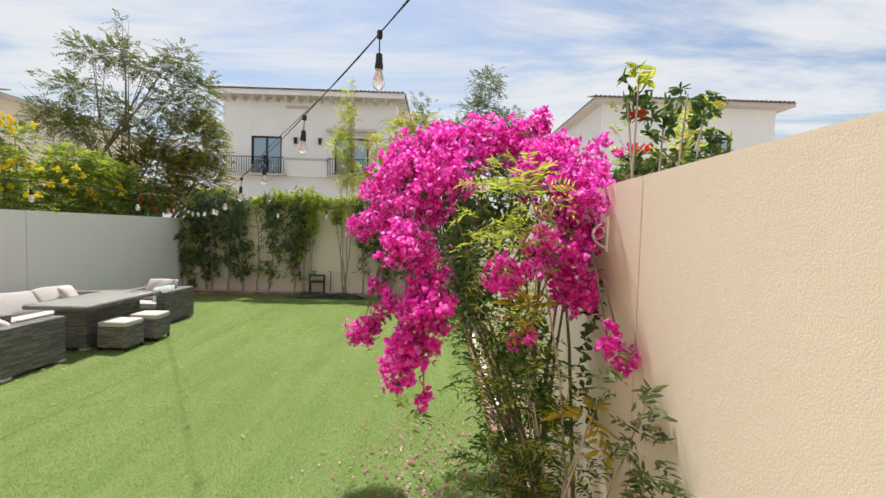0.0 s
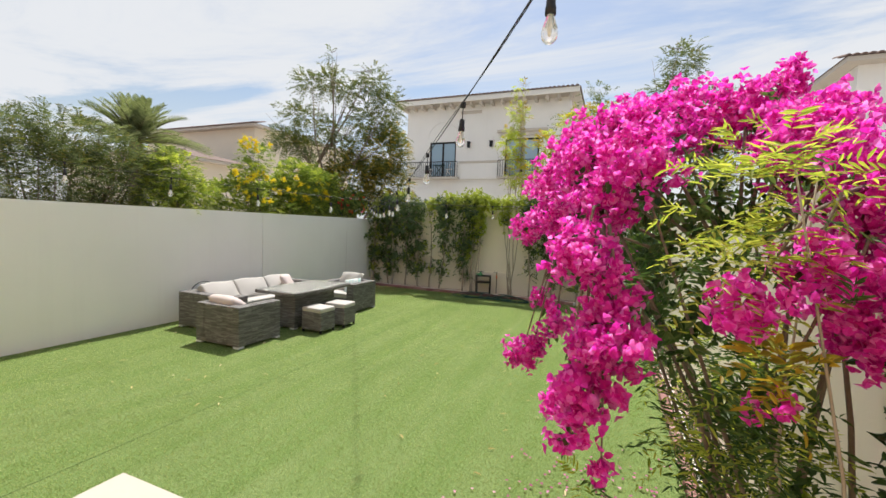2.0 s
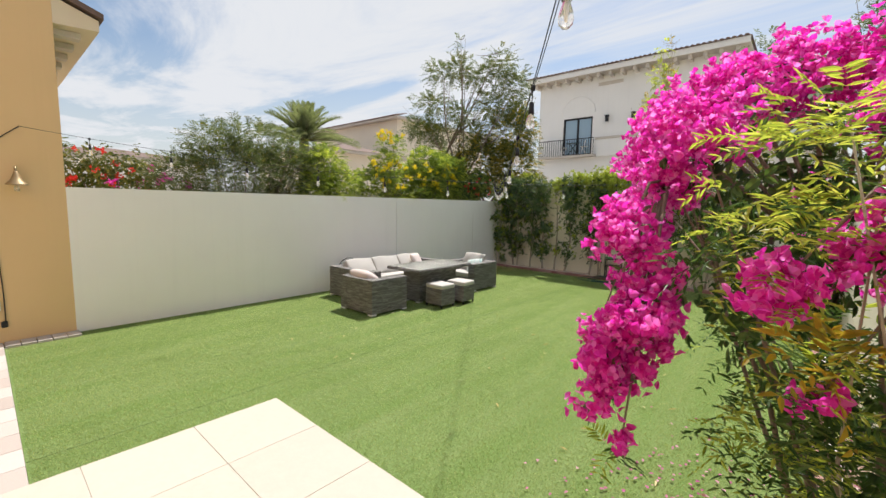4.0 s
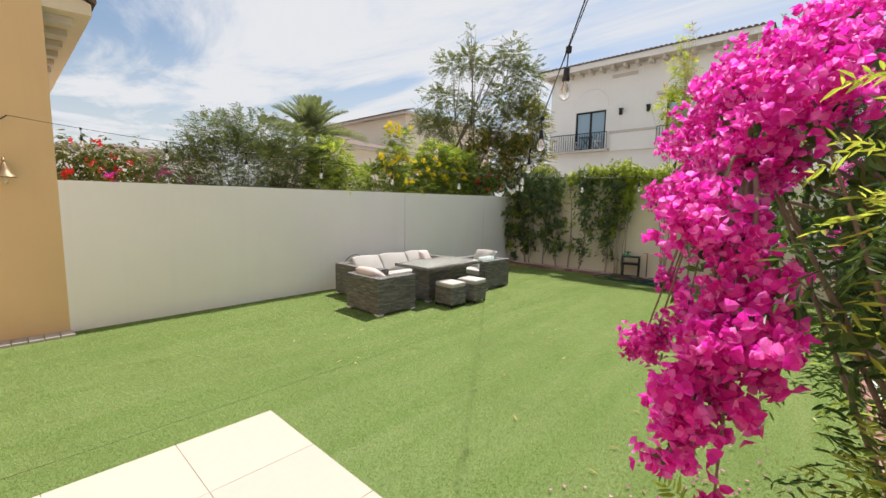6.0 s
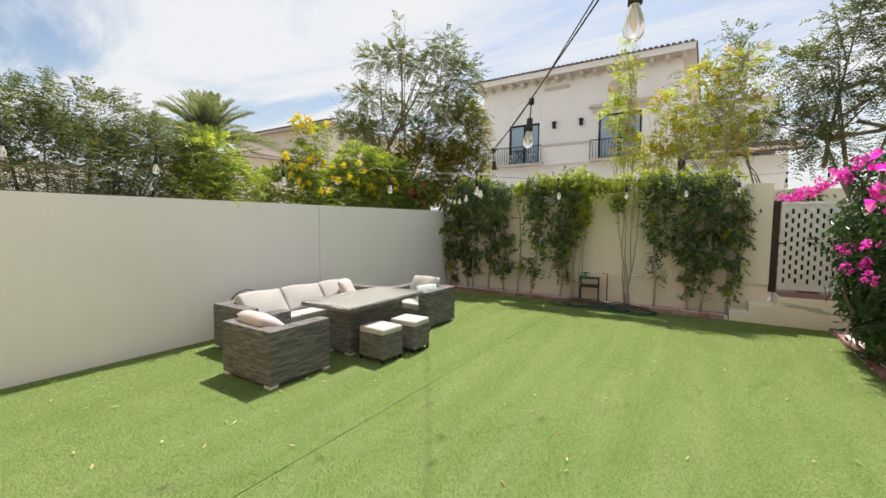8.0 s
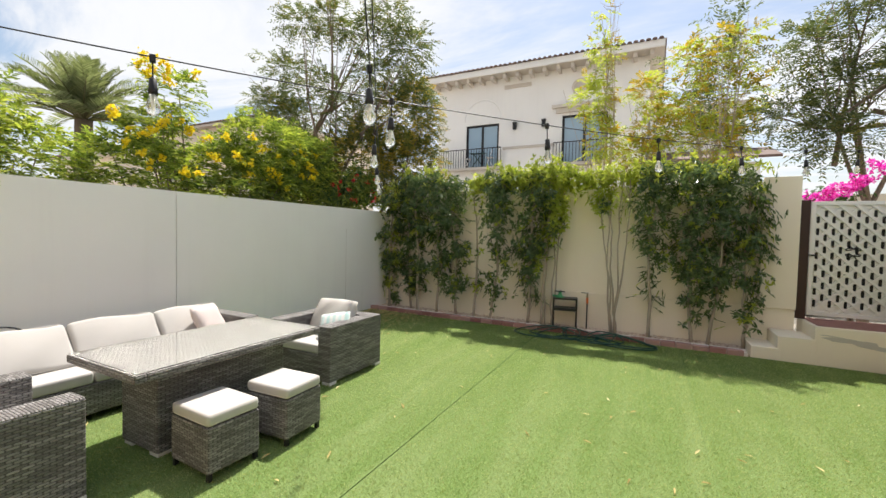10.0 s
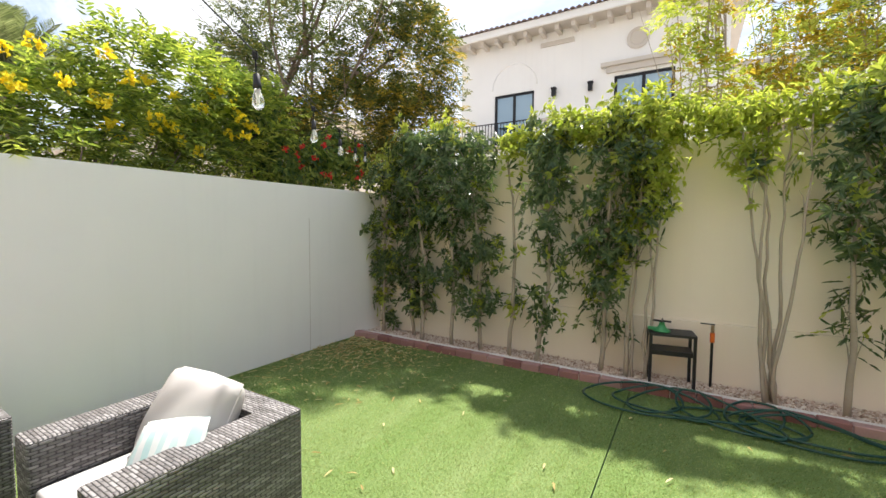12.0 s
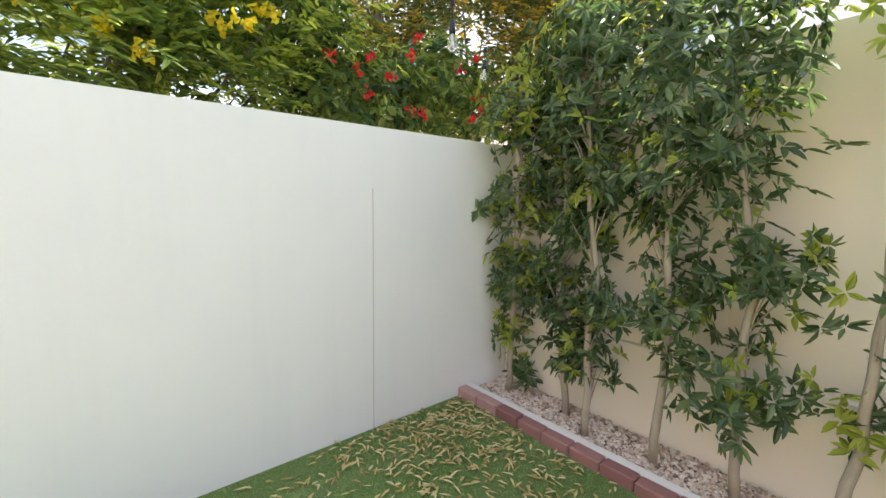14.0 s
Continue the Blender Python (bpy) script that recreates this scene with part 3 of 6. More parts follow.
gravel("gravel", WEST + 0.02, KERB_Y + 0.15, -0.32, NORTH - 0.01, 14000, 1, "pale beige gravel in the bed under the shrubs")
gravel("gravel", KERB_X + 0.0, 1.4, EAST - 0.01, 10.36, 5200, 2, "pale beige gravel strewn with petals in the bed")


# ---- gate and its steps ----
steps = thing("garden_steps", "worn cream rendered steps up to the garden gate", "steps")
for nm, args in (("step", (-0.28, 10.41, 0, 0.04, NORTH, 0.165)), ("step", (0.0, 10.413, 0, 0.40, NORTH, 0.33)), ("landing", (0.37, 10.416, 0, EAST - 0.002, NORTH + 0.2, 0.50))):
    part(nm, box(*args, bevel=0.012), M_WALL_CREAM, steps)
part("landing_tiles", box(0.41, 10.46, 0.502, EAST - 0.05, NORTH + 0.15, 0.508), M_KERB, steps, "reddish brown tiles")
# thin grey patch with an uneven outline on the landing front
bm = bmesh.new()
ring = []
for k in range(40):
    a = 2 * math.pi * k / 40
    r = 1 + 0.22 * math.sin(a * 5 + 1) + 0.13 * math.sin(a * 11)
    ring.append((0.80 + 0.36 * r * math.cos(a), 0.335 - 0.055 * math.cos(a) + 0.036 * r * math.sin(a)))
front, back = [bm.verts.new((x, 10.4135, z)) for x, z in ring], [bm.verts.new((x, 10.4159, z)) for x, z in ring]
bm.faces.new(front)
for k in range(40):
    bm.faces.new((front[k], front[(k + 1) % 40], back[(k + 1) % 40], back[k]))
part("grey_patch", bm, M_STONE, steps, "irregular grey patch on the landing front")

gate = thing("garden_gate", "white lattice garden gate in a dark frame, closed", "gate")
gx0, gx1, gz0, gz1, gy = 0.43, 1.33, 0.56, 2.13, NORTH + 0.06
part("gate_post", box(0.305, gy - 0.05, 0.50, 0.415, gy + 0.05, 2.15, bevel=0.006), M_DARKWOOD, gate, "dark brown post")
part("backing_panel", box(gx0, gy + 0.012, gz0, gx1, gy + 0.03, gz1), M_WHITE, gate)
bm = bmesh.new()
for a in ((gx0, gy - 0.022, gz0, gx0 + 0.05, gy + 0.01, gz1), (gx1 - 0.05, gy - 0.022, gz0, gx1, gy + 0.01, gz1),
          (gx0 + 0.05, gy - 0.022, gz0, gx1 - 0.05, gy + 0.01, gz0 + 0.05), (gx0 + 0.05, gy - 0.022, gz1 - 0.05, gx1 - 0.05, gy + 0.01, gz1)):
    add_box(bm, *a, bevel=0.004)
part("gate_frame", bm, M_WHITE, gate)
gap = 0.165
for s in (-1, 1):
    k = -12
    while k < 18:
        c = gx0 + k * gap
        pts = []
        for i in range(41):
            z = gz0 + 0.03 + (gz1 - gz0 - 0.06) * i / 40
            x = c + s * (z - gz0)
            if gx0 + 0.03 < x < gx1 - 0.03:
                pts.append((x, z))
        if len(pts) > 2:
            (xa, za), (xb, zb) = pts[0], pts[-1]
            ln = math.hypot(xb - xa, zb - za)
            o = part("lattice_slat", box(-ln / 2, -0.006, -0.017, ln / 2, 0.006, 0.017), M_WHITE, gate)
            o.matrix_basis = pose((xa + xb) / 2, gy - 0.004 + 0.006 * s, (za + zb) / 2, 0, -math.degrees(math.atan2(zb - za, xb - xa)), 0)
        k += 1
slot_bm = box(-0.016, 0, -0.046, 0.016, 0.006, 0.046)
slot_mesh = bpy.data.meshes.new("slot")
slot_bm.to_mesh(slot_mesh)
slot_bm.free()
slot_mesh.materials.append(M_BLACK)
for i in range(1, 11):
    for j in range(1, 19):
        x, z = gx0 + i * gap / 2, gz0 + j * gap / 2
        if (i + j) % 2 and gx0 + 0.07 < x < gx1 - 0.07 and gz0 + 0.09 < z < gz1 - 0.09:
            o = new("slot", slot_mesh)
            o.parent = gate
            o.location = (x, gy + 0.0055, z)
tb = Tubes(6)
for sx in (-1, 1):
    for sz in (-1, 1):
        tb.add([((gx0 + gx1) / 2 + sx * (0.02 + 0.055 * math.sin(a * 0.9)), gy - 0.022, (gz0 + gz1) / 2 + 0.1 + sz * (0.02 + 0.012 * a + 0.03 * math.cos(a))) for a in np.linspace(0, 5, 14)], [0.006] * 14)
tb.build("scroll_ornament", M_BLACK, gate, "black iron scrolls")
part("latch", box(0.40, gy - 0.045, 1.38, 0.50, gy - 0.02, 1.40, bevel=0.004), M_BLACK, gate)


# ---- villa wing beside the terrace ----
wing = setting(thing("villa_wing", "ochre rendered villa wing with a tiled roof", "house"))
bm = bmesh.new()
ridge_y, slope = -3.2, math.tan(radians(20))
top = 4.10
prof = [(0.62, -0.05), (0.62, top), (1.10, top + 0.03), (1.10, top + 0.20), (ridge_y, top + 0.20 + (1.10 - ridge_y) * slope), (-7.4, top + 0.2), (-7.4, -0.05)]
gable = [prof[0], prof[1], (0.62, top + 0.12 + 0.48 * slope), prof[4], prof[5], prof[6]]
v0 = [bm.verts.new((WEST, y, z - (0.02 if i == 3 else 0))) for i, (y, z) in enumerate(gable)]
v1 = [bm.verts.new((WEST - 9, y, z - (0.02 if i == 3 else 0))) for i, (y, z) in enumerate(gable)]
bm.faces.new(v0)
bm.faces.new(v1[::-1])
for i in range(len(gable)):
    j = (i + 1) % len(gable)
    bm.faces.new((v0[i], v1[i], v1[j], v0[j]))
part("wall", bm, M_OCHRE, wing)
bm = bmesh.new()
tri = [(0.621, top), (1.09, top + 0.03), (1.09, top + 0.17), (0.621, top + 0.17 + 0.469 * slope)]
v0 = [bm.verts.new((WEST, y, z)) for y, z in tri]
v1 = [bm.verts.new((WEST - 9, y, z)) for y, z in tri]
bm.faces.new(v0)
bm.faces.new(v1[::-1])
for i in range(4):
    j = (i + 1) % 4
    bm.faces.new((v0[i], v1[i], v1[j], v0[j]))
part("eave", bm, M_SOFFIT, wing)
for k in range(12):
    part("bracket", box(WEST - 0.38 - 0.62 * k, 0.622, top - 0.075, WEST - 0.22 - 0.62 * k, 0.92, top + 0.012, bevel=0.008), M_TRIM, wing)
bm = bmesh.new()
for sgn, ye in ((1, 1.14), (-1, -7.5)):
    vs = [(WEST + 0.05, ye, top + 0.19), (WEST - 9.1, ye, top + 0.19), (WEST - 9.1, ridge_y, top + 0.2 + (1.14 - ridge_y) * slope), (WEST + 0.05, ridge_y, top + 0.2 + (1.14 - ridge_y) * slope)]
    lo = [bm.verts.new(v) for v in vs]
    hi = [bm.verts.new((x, y, z + 0.07)) for x, y, z in vs]
    bm.faces.new(lo)
    bm.faces.new(hi)
    for i in range(4):
        bm.faces.new((lo[i], lo[(i + 1) % 4], hi[(i + 1) % 4], hi[i]))
part("roof", bm, M_ROOF, wing)

# unseen wall added to close the villa side and bounce warm light
bm = box(WEST - 0.02, -3.7, -0.05, EAST + 0.2, -3.4, 6.2)
setting(part("wall_south", bm, M_OCHRE), "ochre rendered villa wall added unseen behind the terrace", "wall")

lamp = thing("wall_lamp", "bell-shaped aged brass lamp on an ochre wall", "lamp", m=pose(WEST, 0.16, 2.02))
lm = lathe([(0.012, 0.16), (0.02, 0.15), (0.035, 0.10), (0.06, 0.04), (0.10, 0.0), (0.105, -0.012), (0.09, -0.01)], 16)
bmesh.ops.translate(lm, vec=(0.13, 0, 0), verts=lm.verts)
part("shade", lm, M_BRASS, lamp, smooth=True)
tb = Tubes(6)
tb.add([(0.0, 0, 0.10), (0.05, 0, 0.20), (0.10, 0, 0.215), (0.13, 0, 0.16)], [0.012] * 4)
tb.build("arm", M_BRASS, lamp)
lm = lathe([(0.02, -0.09), (0.028, -0.06), (0.02, -0.012)], 10)
bmesh.ops.translate(lm, vec=(0.13, 0, 0), verts=lm.verts)
part("bulb", lm, M_BULB, lamp)
sock = thing("power_socket", "small white weatherproof socket on an ochre wall", "socket", m=pose(WEST, -0.12, 0.5))
part("socket_box", box(0, -0.045, -0.06, 0.05, 0.045, 0.06, bevel=0.01), M_WHITE, sock)


# ---- festoon lights ----
def hanging(points, sag, n=40):
    """A cable that sags between two ends."""
    a, b = Vector(points[0]), Vector(points[1])
    return [a.lerp(b, i / n) - Vector((0, 0, sag * 4 * (i / n) * (1 - i / n))) for i in range(n + 1)]


def festoon(name, path, spacing, first, label, drop=0.14, twin=False):
    ob = thing(name, label, "string lights")
    t = Tubes(5)
    t.add(path, [0.0028] * len(path))
    if twin:
        t.add([p + Vector((0.012, 0.01, 0.035 + 0.02 * math.sin(i * 0.5))) for i, p in enumerate(path)], [0.0022] * len(path))
    t.build("cable", M_BLACK, ob)
    cap = lathe([(0.008, 0.045), (0.016, 0.040), (0.0175, 0.0), (0.020, -0.006), (0.020, -0.03), (0.016, -0.032)], 12)
    glass = lathe([(0.014, -0.03), (0.017, -0.045), (0.027, -0.075), (0.030, -0.095), (0.026, -0.115), (0.014, -0.128), (0.003, -0.131)], 14)
    core = lathe([(0.004, -0.035), (0.006, -0.06), (0.005, -0.10), (0.002, -0.105)], 6)
    stem = bmesh.new()
    add_rod(stem, (0, 0, 0.04), (0, 0, drop), 0.0035, sides=6)
    add_box(stem, -0.012, -0.012, drop - 0.025, 0.012, 0.012, drop + 0.012, bevel=0.004)
    meshes = []
    for nm, b, mt, sm in (("socket_cap", cap, M_BLACK, True), ("bulb", glass, M_BULB, True), ("filament", core, M_FILAMENT, True), ("hanger", stem, M_BLACK, False)):
        o = part(nm, b, mt, ob, smooth=sm)
        if nm == "bulb":
            o.visible_shadow = False
        meshes.append(o)
    dist, nxt, rng, used = 0.0, first, random.Random(len(path)), 0
    for a, b in zip(path, path[1:]):
        seg = (b - a).length
        while dist + seg >= nxt:
            p = a.lerp(b, (nxt - dist) / seg)
            m = pose(p.x, p.y, p.z - drop * 0.82, rng.uniform(-5, 5), rng.uniform(-5, 5), rng.uniform(0, 360)) @ Matrix.Scale(0.82, 4)
            for o in meshes:
                c = o if used == 0 else o.copy()
                if used:
                    scene.collection.objects.link(c)
                    c.parent = ob
                c.matrix_basis = m
            used += 1
            nxt += spacing
        dist += seg
    return ob


festoon("string_lights", hanging([(1.30, -0.41, 2.93), (-6.5, 10.55, 2.62)], 0.577, 60), 0.96, 1.82, "festoon lights with clear bulbs on a black overhead cable", twin=True)
festoon("string_lights", hanging([(WEST + 0.03, 0.22, 2.74), (1.30, 10.42, 2.70)], 0.52, 60), 0.945, 0.78, "festoon lights with clear bulbs strung across from the villa wing")
drop = thing("cable", "black lighting cable hanging down an ochre wall", "cable")
tb = Tubes(5)
tb.add([(WEST + 0.012, -0.05 + 0.27 * max(0.0, (z - 2.5) / 0.24) + 0.012 * math.sin(z * 3.1), z) for z in np.linspace(2.74, 0.28, 20)], [0.006] * 20)
tb.build("cable_run", M_BLACK, drop)
part("plug", box(WEST + 0.002, -0.085, 0.22, WEST + 0.05, -0.025, 0.30, bevel=0.012), M_BLACK, drop)


# ---- wicker garden furniture ----
def pillow(w, d, h, puff=0.55, n=10):
    """A soft stuffed cushion, thickest in the middle."""
    bm = bmesh.new()
    grid = {}
    for s in (1, -1):
        for i in range(n + 1):
            for j in range(n + 1):
                u, v = 2 * i / n - 1, 2 * j / n - 1
                edge = max(abs(u), abs(v))
                if s == -1 and edge == 1:
                    grid[s, i, j] = grid[1, i, j]
                    continue
                bulge = (1 - abs(u) ** 3.2) * (1 - abs(v) ** 3.2)
                pinch = 1 - 0.05 * (1 - abs(abs(u) - abs(v))) * edge ** 6
                z = s * h * 0.5 * (puff * bulge ** 0.5 + (1 - puff) * (bulge ** 0.22 if bulge > 0 else 0))
                z += 0.004 * math.sin(u * 7 + v * 5)
                grid[s, i, j] = bm.verts.new((u * w / 2 * pinch, v * d / 2 * pinch, z if edge < 1 else 0.003 * math.sin(u * 6)))
        for i in range(n):
            for j in range(n):
                q = (grid[s, i, j], grid[s, i + 1, j], grid[s, i + 1, j + 1], grid[s, i, j + 1])
                bm.faces.new(q if s == 1 else q[::-1])
    return bm


def soft_block(w, d, h):
    """A thick foam cushion with rounded edges and a slightly crowned, uneven face."""
    bm = box(-w / 2, -d / 2, -h / 2, w / 2, d / 2, h / 2, bevel=h * 0.32, segments=5)
    bmesh.ops.subdivide_edges(bm, edges=[e for e in bm.edges if e.calc_length() > 0.15], cuts=5, use_grid_fill=True)
    for v in bm.verts:
        u, t = 2 * v.co.x / w, 2 * v.co.y / d
        k = max(0.0, 1 - u * u) * max(0.0, 1 - t * t)
        v.co.z += math.copysign(0.030 * k, v.co.z) + 0.006 * math.sin(u * 4.1 + t * 3.3)
        v.co.y += 0.012 * math.sin(u * 3.0 + 0.7) * abs(t)
    return bm


def piping(w, d, parent, m, r=0.005):
    t = Tubes(5)
    k = 0.93
    pts = []
    for i in range(33):
        a = 2 * math.pi * i / 32
        c, s = math.cos(a), math.sin(a)
        e = 0.16
        pts.append((w / 2 * k * math.copysign(abs(c) ** e, c) if abs(c) > 1e-6 else 0, d / 2 * k * math.copysign(abs(s) ** e, s) if abs(s) > 1e-6 else 0, 0))
    t.add(pts, [r] * 33)
    o = t.build("piping", M_PIPING, parent)
    o.matrix_basis = m
    return o


def armchair(name, width, depth, seats, label, m, group, arm=0.17, tall=0.60, backs=True):
    """Wicker seat with arms and back of one height; faces +y."""
    ch = thing(name, label, "sofa" if seats > 1 else "chair", group, m)
    w, d = width / 2, depth
    part("arm", box(-w, 0, 0.03, -w + arm, d, tall, bevel=0.014, segments=3), M_WICKER, ch)
    part("arm", box(w - arm, 0, 0.03, w, d, tall, bevel=0.014, segments=3), M_WICKER, ch)
    part("backrest", box(-w + arm - 0.002, 0.001, 0.031, w - arm + 0.002, 0.17, tall - 0.002, bevel=0.010, segments=3), M_WICKER, ch)
    part("seat_base", box(-w + arm - 0.002, 0.168, 0.05, w - arm + 0.002, d - 0.01, 0.29, bevel=0.010), M_WICKER, ch)
    for x in (-w + 0.055, w - 0.055):
        for y in (0.05, d - 0.05):
            part("foot", box(x - 0.055, y - 0.05, 0, x + 0.055, y + 0.05, 0.032, bevel=0.006), M_FOOT, ch, "white plastic foot")
    inner = (width - 2 * arm) / seats
    for k in range(seats):
        cx = -w + arm + inner * (k + 0.5)
        sc = part("seat_cushion", box(-inner / 2 + 0.004, -(d - 0.18) / 2, -0.05, inner / 2 - 0.004, (d - 0.18) / 2 - 0.005, 0.05, bevel=0.028, segments=4), M_CLOTH, ch, smooth=True)
        sc.matrix_basis = pose(cx, 0.17 + (d - 0.18) / 2, 0.342)
        if not backs:
            continue
        if seats > 1:
            bc = part("back_cushion", soft_block(inner * 0.985, 0.40, 0.13), M_CLOTH, ch, smooth=True)
            bc.matrix_basis = pose(cx, 0.345, 0.535, 127, 0, 3 * (-1) ** k)
            piping(inner * 1.04, 0.42, bc, pose(0, 0, -0.045), 0.004)
        else:
            bc = part("back_cushion", pillow(inner * 1.02, 0.48, 0.22, 0.6, 14), M_CLOTH, ch, smooth=True)
            bc.matrix_basis = pose(cx, 0.33, 0.560, 122, 0, 2)
            piping(inner * 1.02 * 1.05, 0.49, bc, pose(0, 0, 0), 0.004)
    return ch


SET = "wicker garden lounge set"
armchair("wicker_armchair", 0.87, 0.79, 1, "grey wicker garden armchair with off-white cushions", pose(-4.775, 3.99, 0), SET, backs=False)
armchair("wicker_armchair", 0.88, 0.86, 1, "grey wicker garden armchair with off-white cushions and a striped pillow", pose(-4.80, 7.64, 0, 0, 0, 180), SET)
armchair("wicker_sofa", 2.38, 0.78, 3, "long grey wicker garden sofa with off-white cushions", pose(-6.26, 5.64, 0, 0, 0, -90), SET)


def throw(name, w, d, h, material, m, label):
    o = part(name, pillow(w, d, h, 0.8), material, smooth=True)
    o.matrix_basis = m
    return tagged(o, label, "pillow")


throw("back_pillow", 0.57, 0.36, 0.20, M_PINK_CLOTH, pose(-4.86, 4.25, 0.575, 150, 0, -3), "blush back pillow leaning in a wicker armchair")
throw("throw_pillow", 0.40, 0.34, 0.10, M_STRIPE, pose(-4.62, 4.46, 0.46, 14, -14, 20), "pale sea-green striped pillow lying on an armchair seat")
throw("throw_pillow", 0.36, 0.36, 0.13, M_STRIPE, pose(-4.60, 7.10, 0.515, 128, 10, 200), "sea-green striped pillow leaning in a wicker armchair")
throw("throw_pillow", 0.38, 0.38, 0.12, M_PINK_CLOTH, pose(-5.74, 6.42, 0.57, 120, 0, -72), "blush and white pillow leaning on the wicker sofa")

table = thing("wicker_table", "grey wicker garden table under a clear glass sheet", "table", SET, pose(-4.665, 5.735, 0))
TX, TY, TZ = 0.435, 0.765, 0.675
bm = bmesh.new()
for a in ((-TX, -TY, TX, -TY + 0.07), (-TX, TY - 0.07, TX, TY), (-TX, -TY + 0.07, -TX + 0.07, TY - 0.07), (TX - 0.07, -TY + 0.07, TX, TY - 0.07)):
    add_box(bm, a[0], a[1], TZ - 0.055, a[2], a[3], TZ, bevel=0.012)
part("top_rim", bm, M_WICKER, table)
part("tabletop", box(-TX + 0.068, -TY + 0.068, TZ - 0.05, TX - 0.068, TY - 0.068, TZ - 0.004), M_WICKER, table, "flat woven panel")
sheet = part("glass_sheet", box(-TX + 0.012, -TY + 0.012, TZ + 0.002, TX - 0.012, TY - 0.012, TZ + 0.008, bevel=0.002, segments=1), M_CLEAR, table, "clear glass sheet")
sheet.visible_shadow = False
part("base", box(-0.225, -0.53, 0.03, 0.225, 0.53, TZ - 0.056, bevel=0.014), M_WICKER, table)
for x in (-0.16, 0.16):
    for y in (-0.47, 0.47):
        part("foot", box(x - 0.05, y - 0.05, 0, x + 0.05, y + 0.05, 0.031, bevel=0.005), M_FOOT, table, "white plastic foot")


def stool(m):
    st = thing("wicker_stool", "square grey wicker footstool with an off-white seat pad", "stool", SET, m)
    part("body", box(-0.205, -0.18, 0.05, 0.205, 0.18, 0.345, bevel=0.014), M_WICKER, st)
    for x in (-0.185, 0.185):
        for y in (-0.16, 0.16):
            part("leg", box(x - 0.014, y - 0.014, 0, x + 0.014, y + 0.014, 0.052, bevel=0.003), M_BLACK, st)
    c = part("seat_pad", box(-0.205, -0.18, 0.346, 0.205, 0.18, 0.425, bevel=0.03, segments=4), M_CLOTH, st, smooth=True)
    o = piping(0.43, 0.38, c, pose(0, 0, 0.36))
    return st


stool(pose(-4.085, 5.385, 0, 0, 0, -2))
stool(pose(-4.025, 5.905, 0, 0, 0, 3))

hoop = thing("metal_hoop", "thin black metal hoop standing behind the sofa", "hoop")
tb = Tubes(8)
tb.add([(-6.36, 4.98 + 0.27 * math.cos(a), 0.43 + 0.27 * math.sin(a)) for a in np.linspace(0, math.pi, 20)], [0.008] * 20)
tb.add([(-6.36, 5.25, 0.0), (-6.36, 5.25, 0.43)], [0.008] * 2)
tb.add([(-6.36, 4.71, 0.0), (-6.36, 4.71, 0.43)], [0.008] * 2)
tb.build("hoop_rod", M_BLACK, hoop)


# ---- hose corner ----
stand = thing("side_table", "small black metal side table with a lower shelf", "side table", m=pose(-2.79, 10.74, 0.03, 0, 0, 10))
part("top", box(-0.20, -0.13, 0.485, 0.20, 0.13, 0.51, bevel=0.005), M_BLACK, stand)
part("shelf", box(-0.18, -0.115, 0.30, 0.18, 0.115, 0.345, bevel=0.005), M_BLACK, stand)
for x in (-0.185, 0.185):
    for y in (-0.115, 0.115):
        part("leg", box(x - 0.013, y - 0.013, 0, x + 0.013, y + 0.013, 0.486), M_BLACK, stand)
spr = thing("lawn_sprinkler", "green plastic lawn sprinkler on a black side table", "sprinkler", m=pose(-2.87, 10.71, 0.54))
part("base", lathe([(0.075, 0.0), (0.078, 0.012), (0.045, 0.03), (0.03, 0.055), (0.022, 0.085), (0.03, 0.09)], 14), M_GREENPLASTIC, spr, smooth=True)
bm = bmesh.new()
add_rod(bm, (-0.08, 0, 0.10), (0.08, 0, 0.10), 0.010)
add_rod(bm, (0, -0.07, 0.105), (0, 0.07, 0.105), 0.009)
part("spray_arms", bm, M_BLACK, spr, "black spray arms")
bm = bmesh.new()
add_rod(bm, (0.02, 0, 0.025), (-0.12, -0.02, 0.025), 0.016)
part("hose_inlet", bm, M_GREENPLASTIC, spr)
tap = thing("garden_tap", "garden tap on an upright pipe with an orange connector", "tap", m=pose(-2.45, 10.86, 0.02))
bm = bmesh.new()
add_rod(bm, (0, 0, 0), (0, 0, 0.46), 0.012)
part("pipe", bm, M_BLACK, tap)
bm = bmesh.new()
add_rod(bm, (0, 0, 0.44), (0, 0, 0.53), 0.020)
part("connector", bm, M_ORANGE, tap, "orange plastic connector")
bm = bmesh.new()
add_rod(bm, (0, 0, 0.53), (0, 0, 0.60), 0.015)
add_rod(bm, (0, 0, 0.575), (0, -0.06, 0.555), 0.013)
part("valve", bm, M_BRASS, tap, "brass valve")
bm = bmesh.new()
add_box(bm, -0.10, -0.010, 0.605, 0.02, 0.010, 0.615, bevel=0.003)
part("lever", bm, M_BLACK, tap)

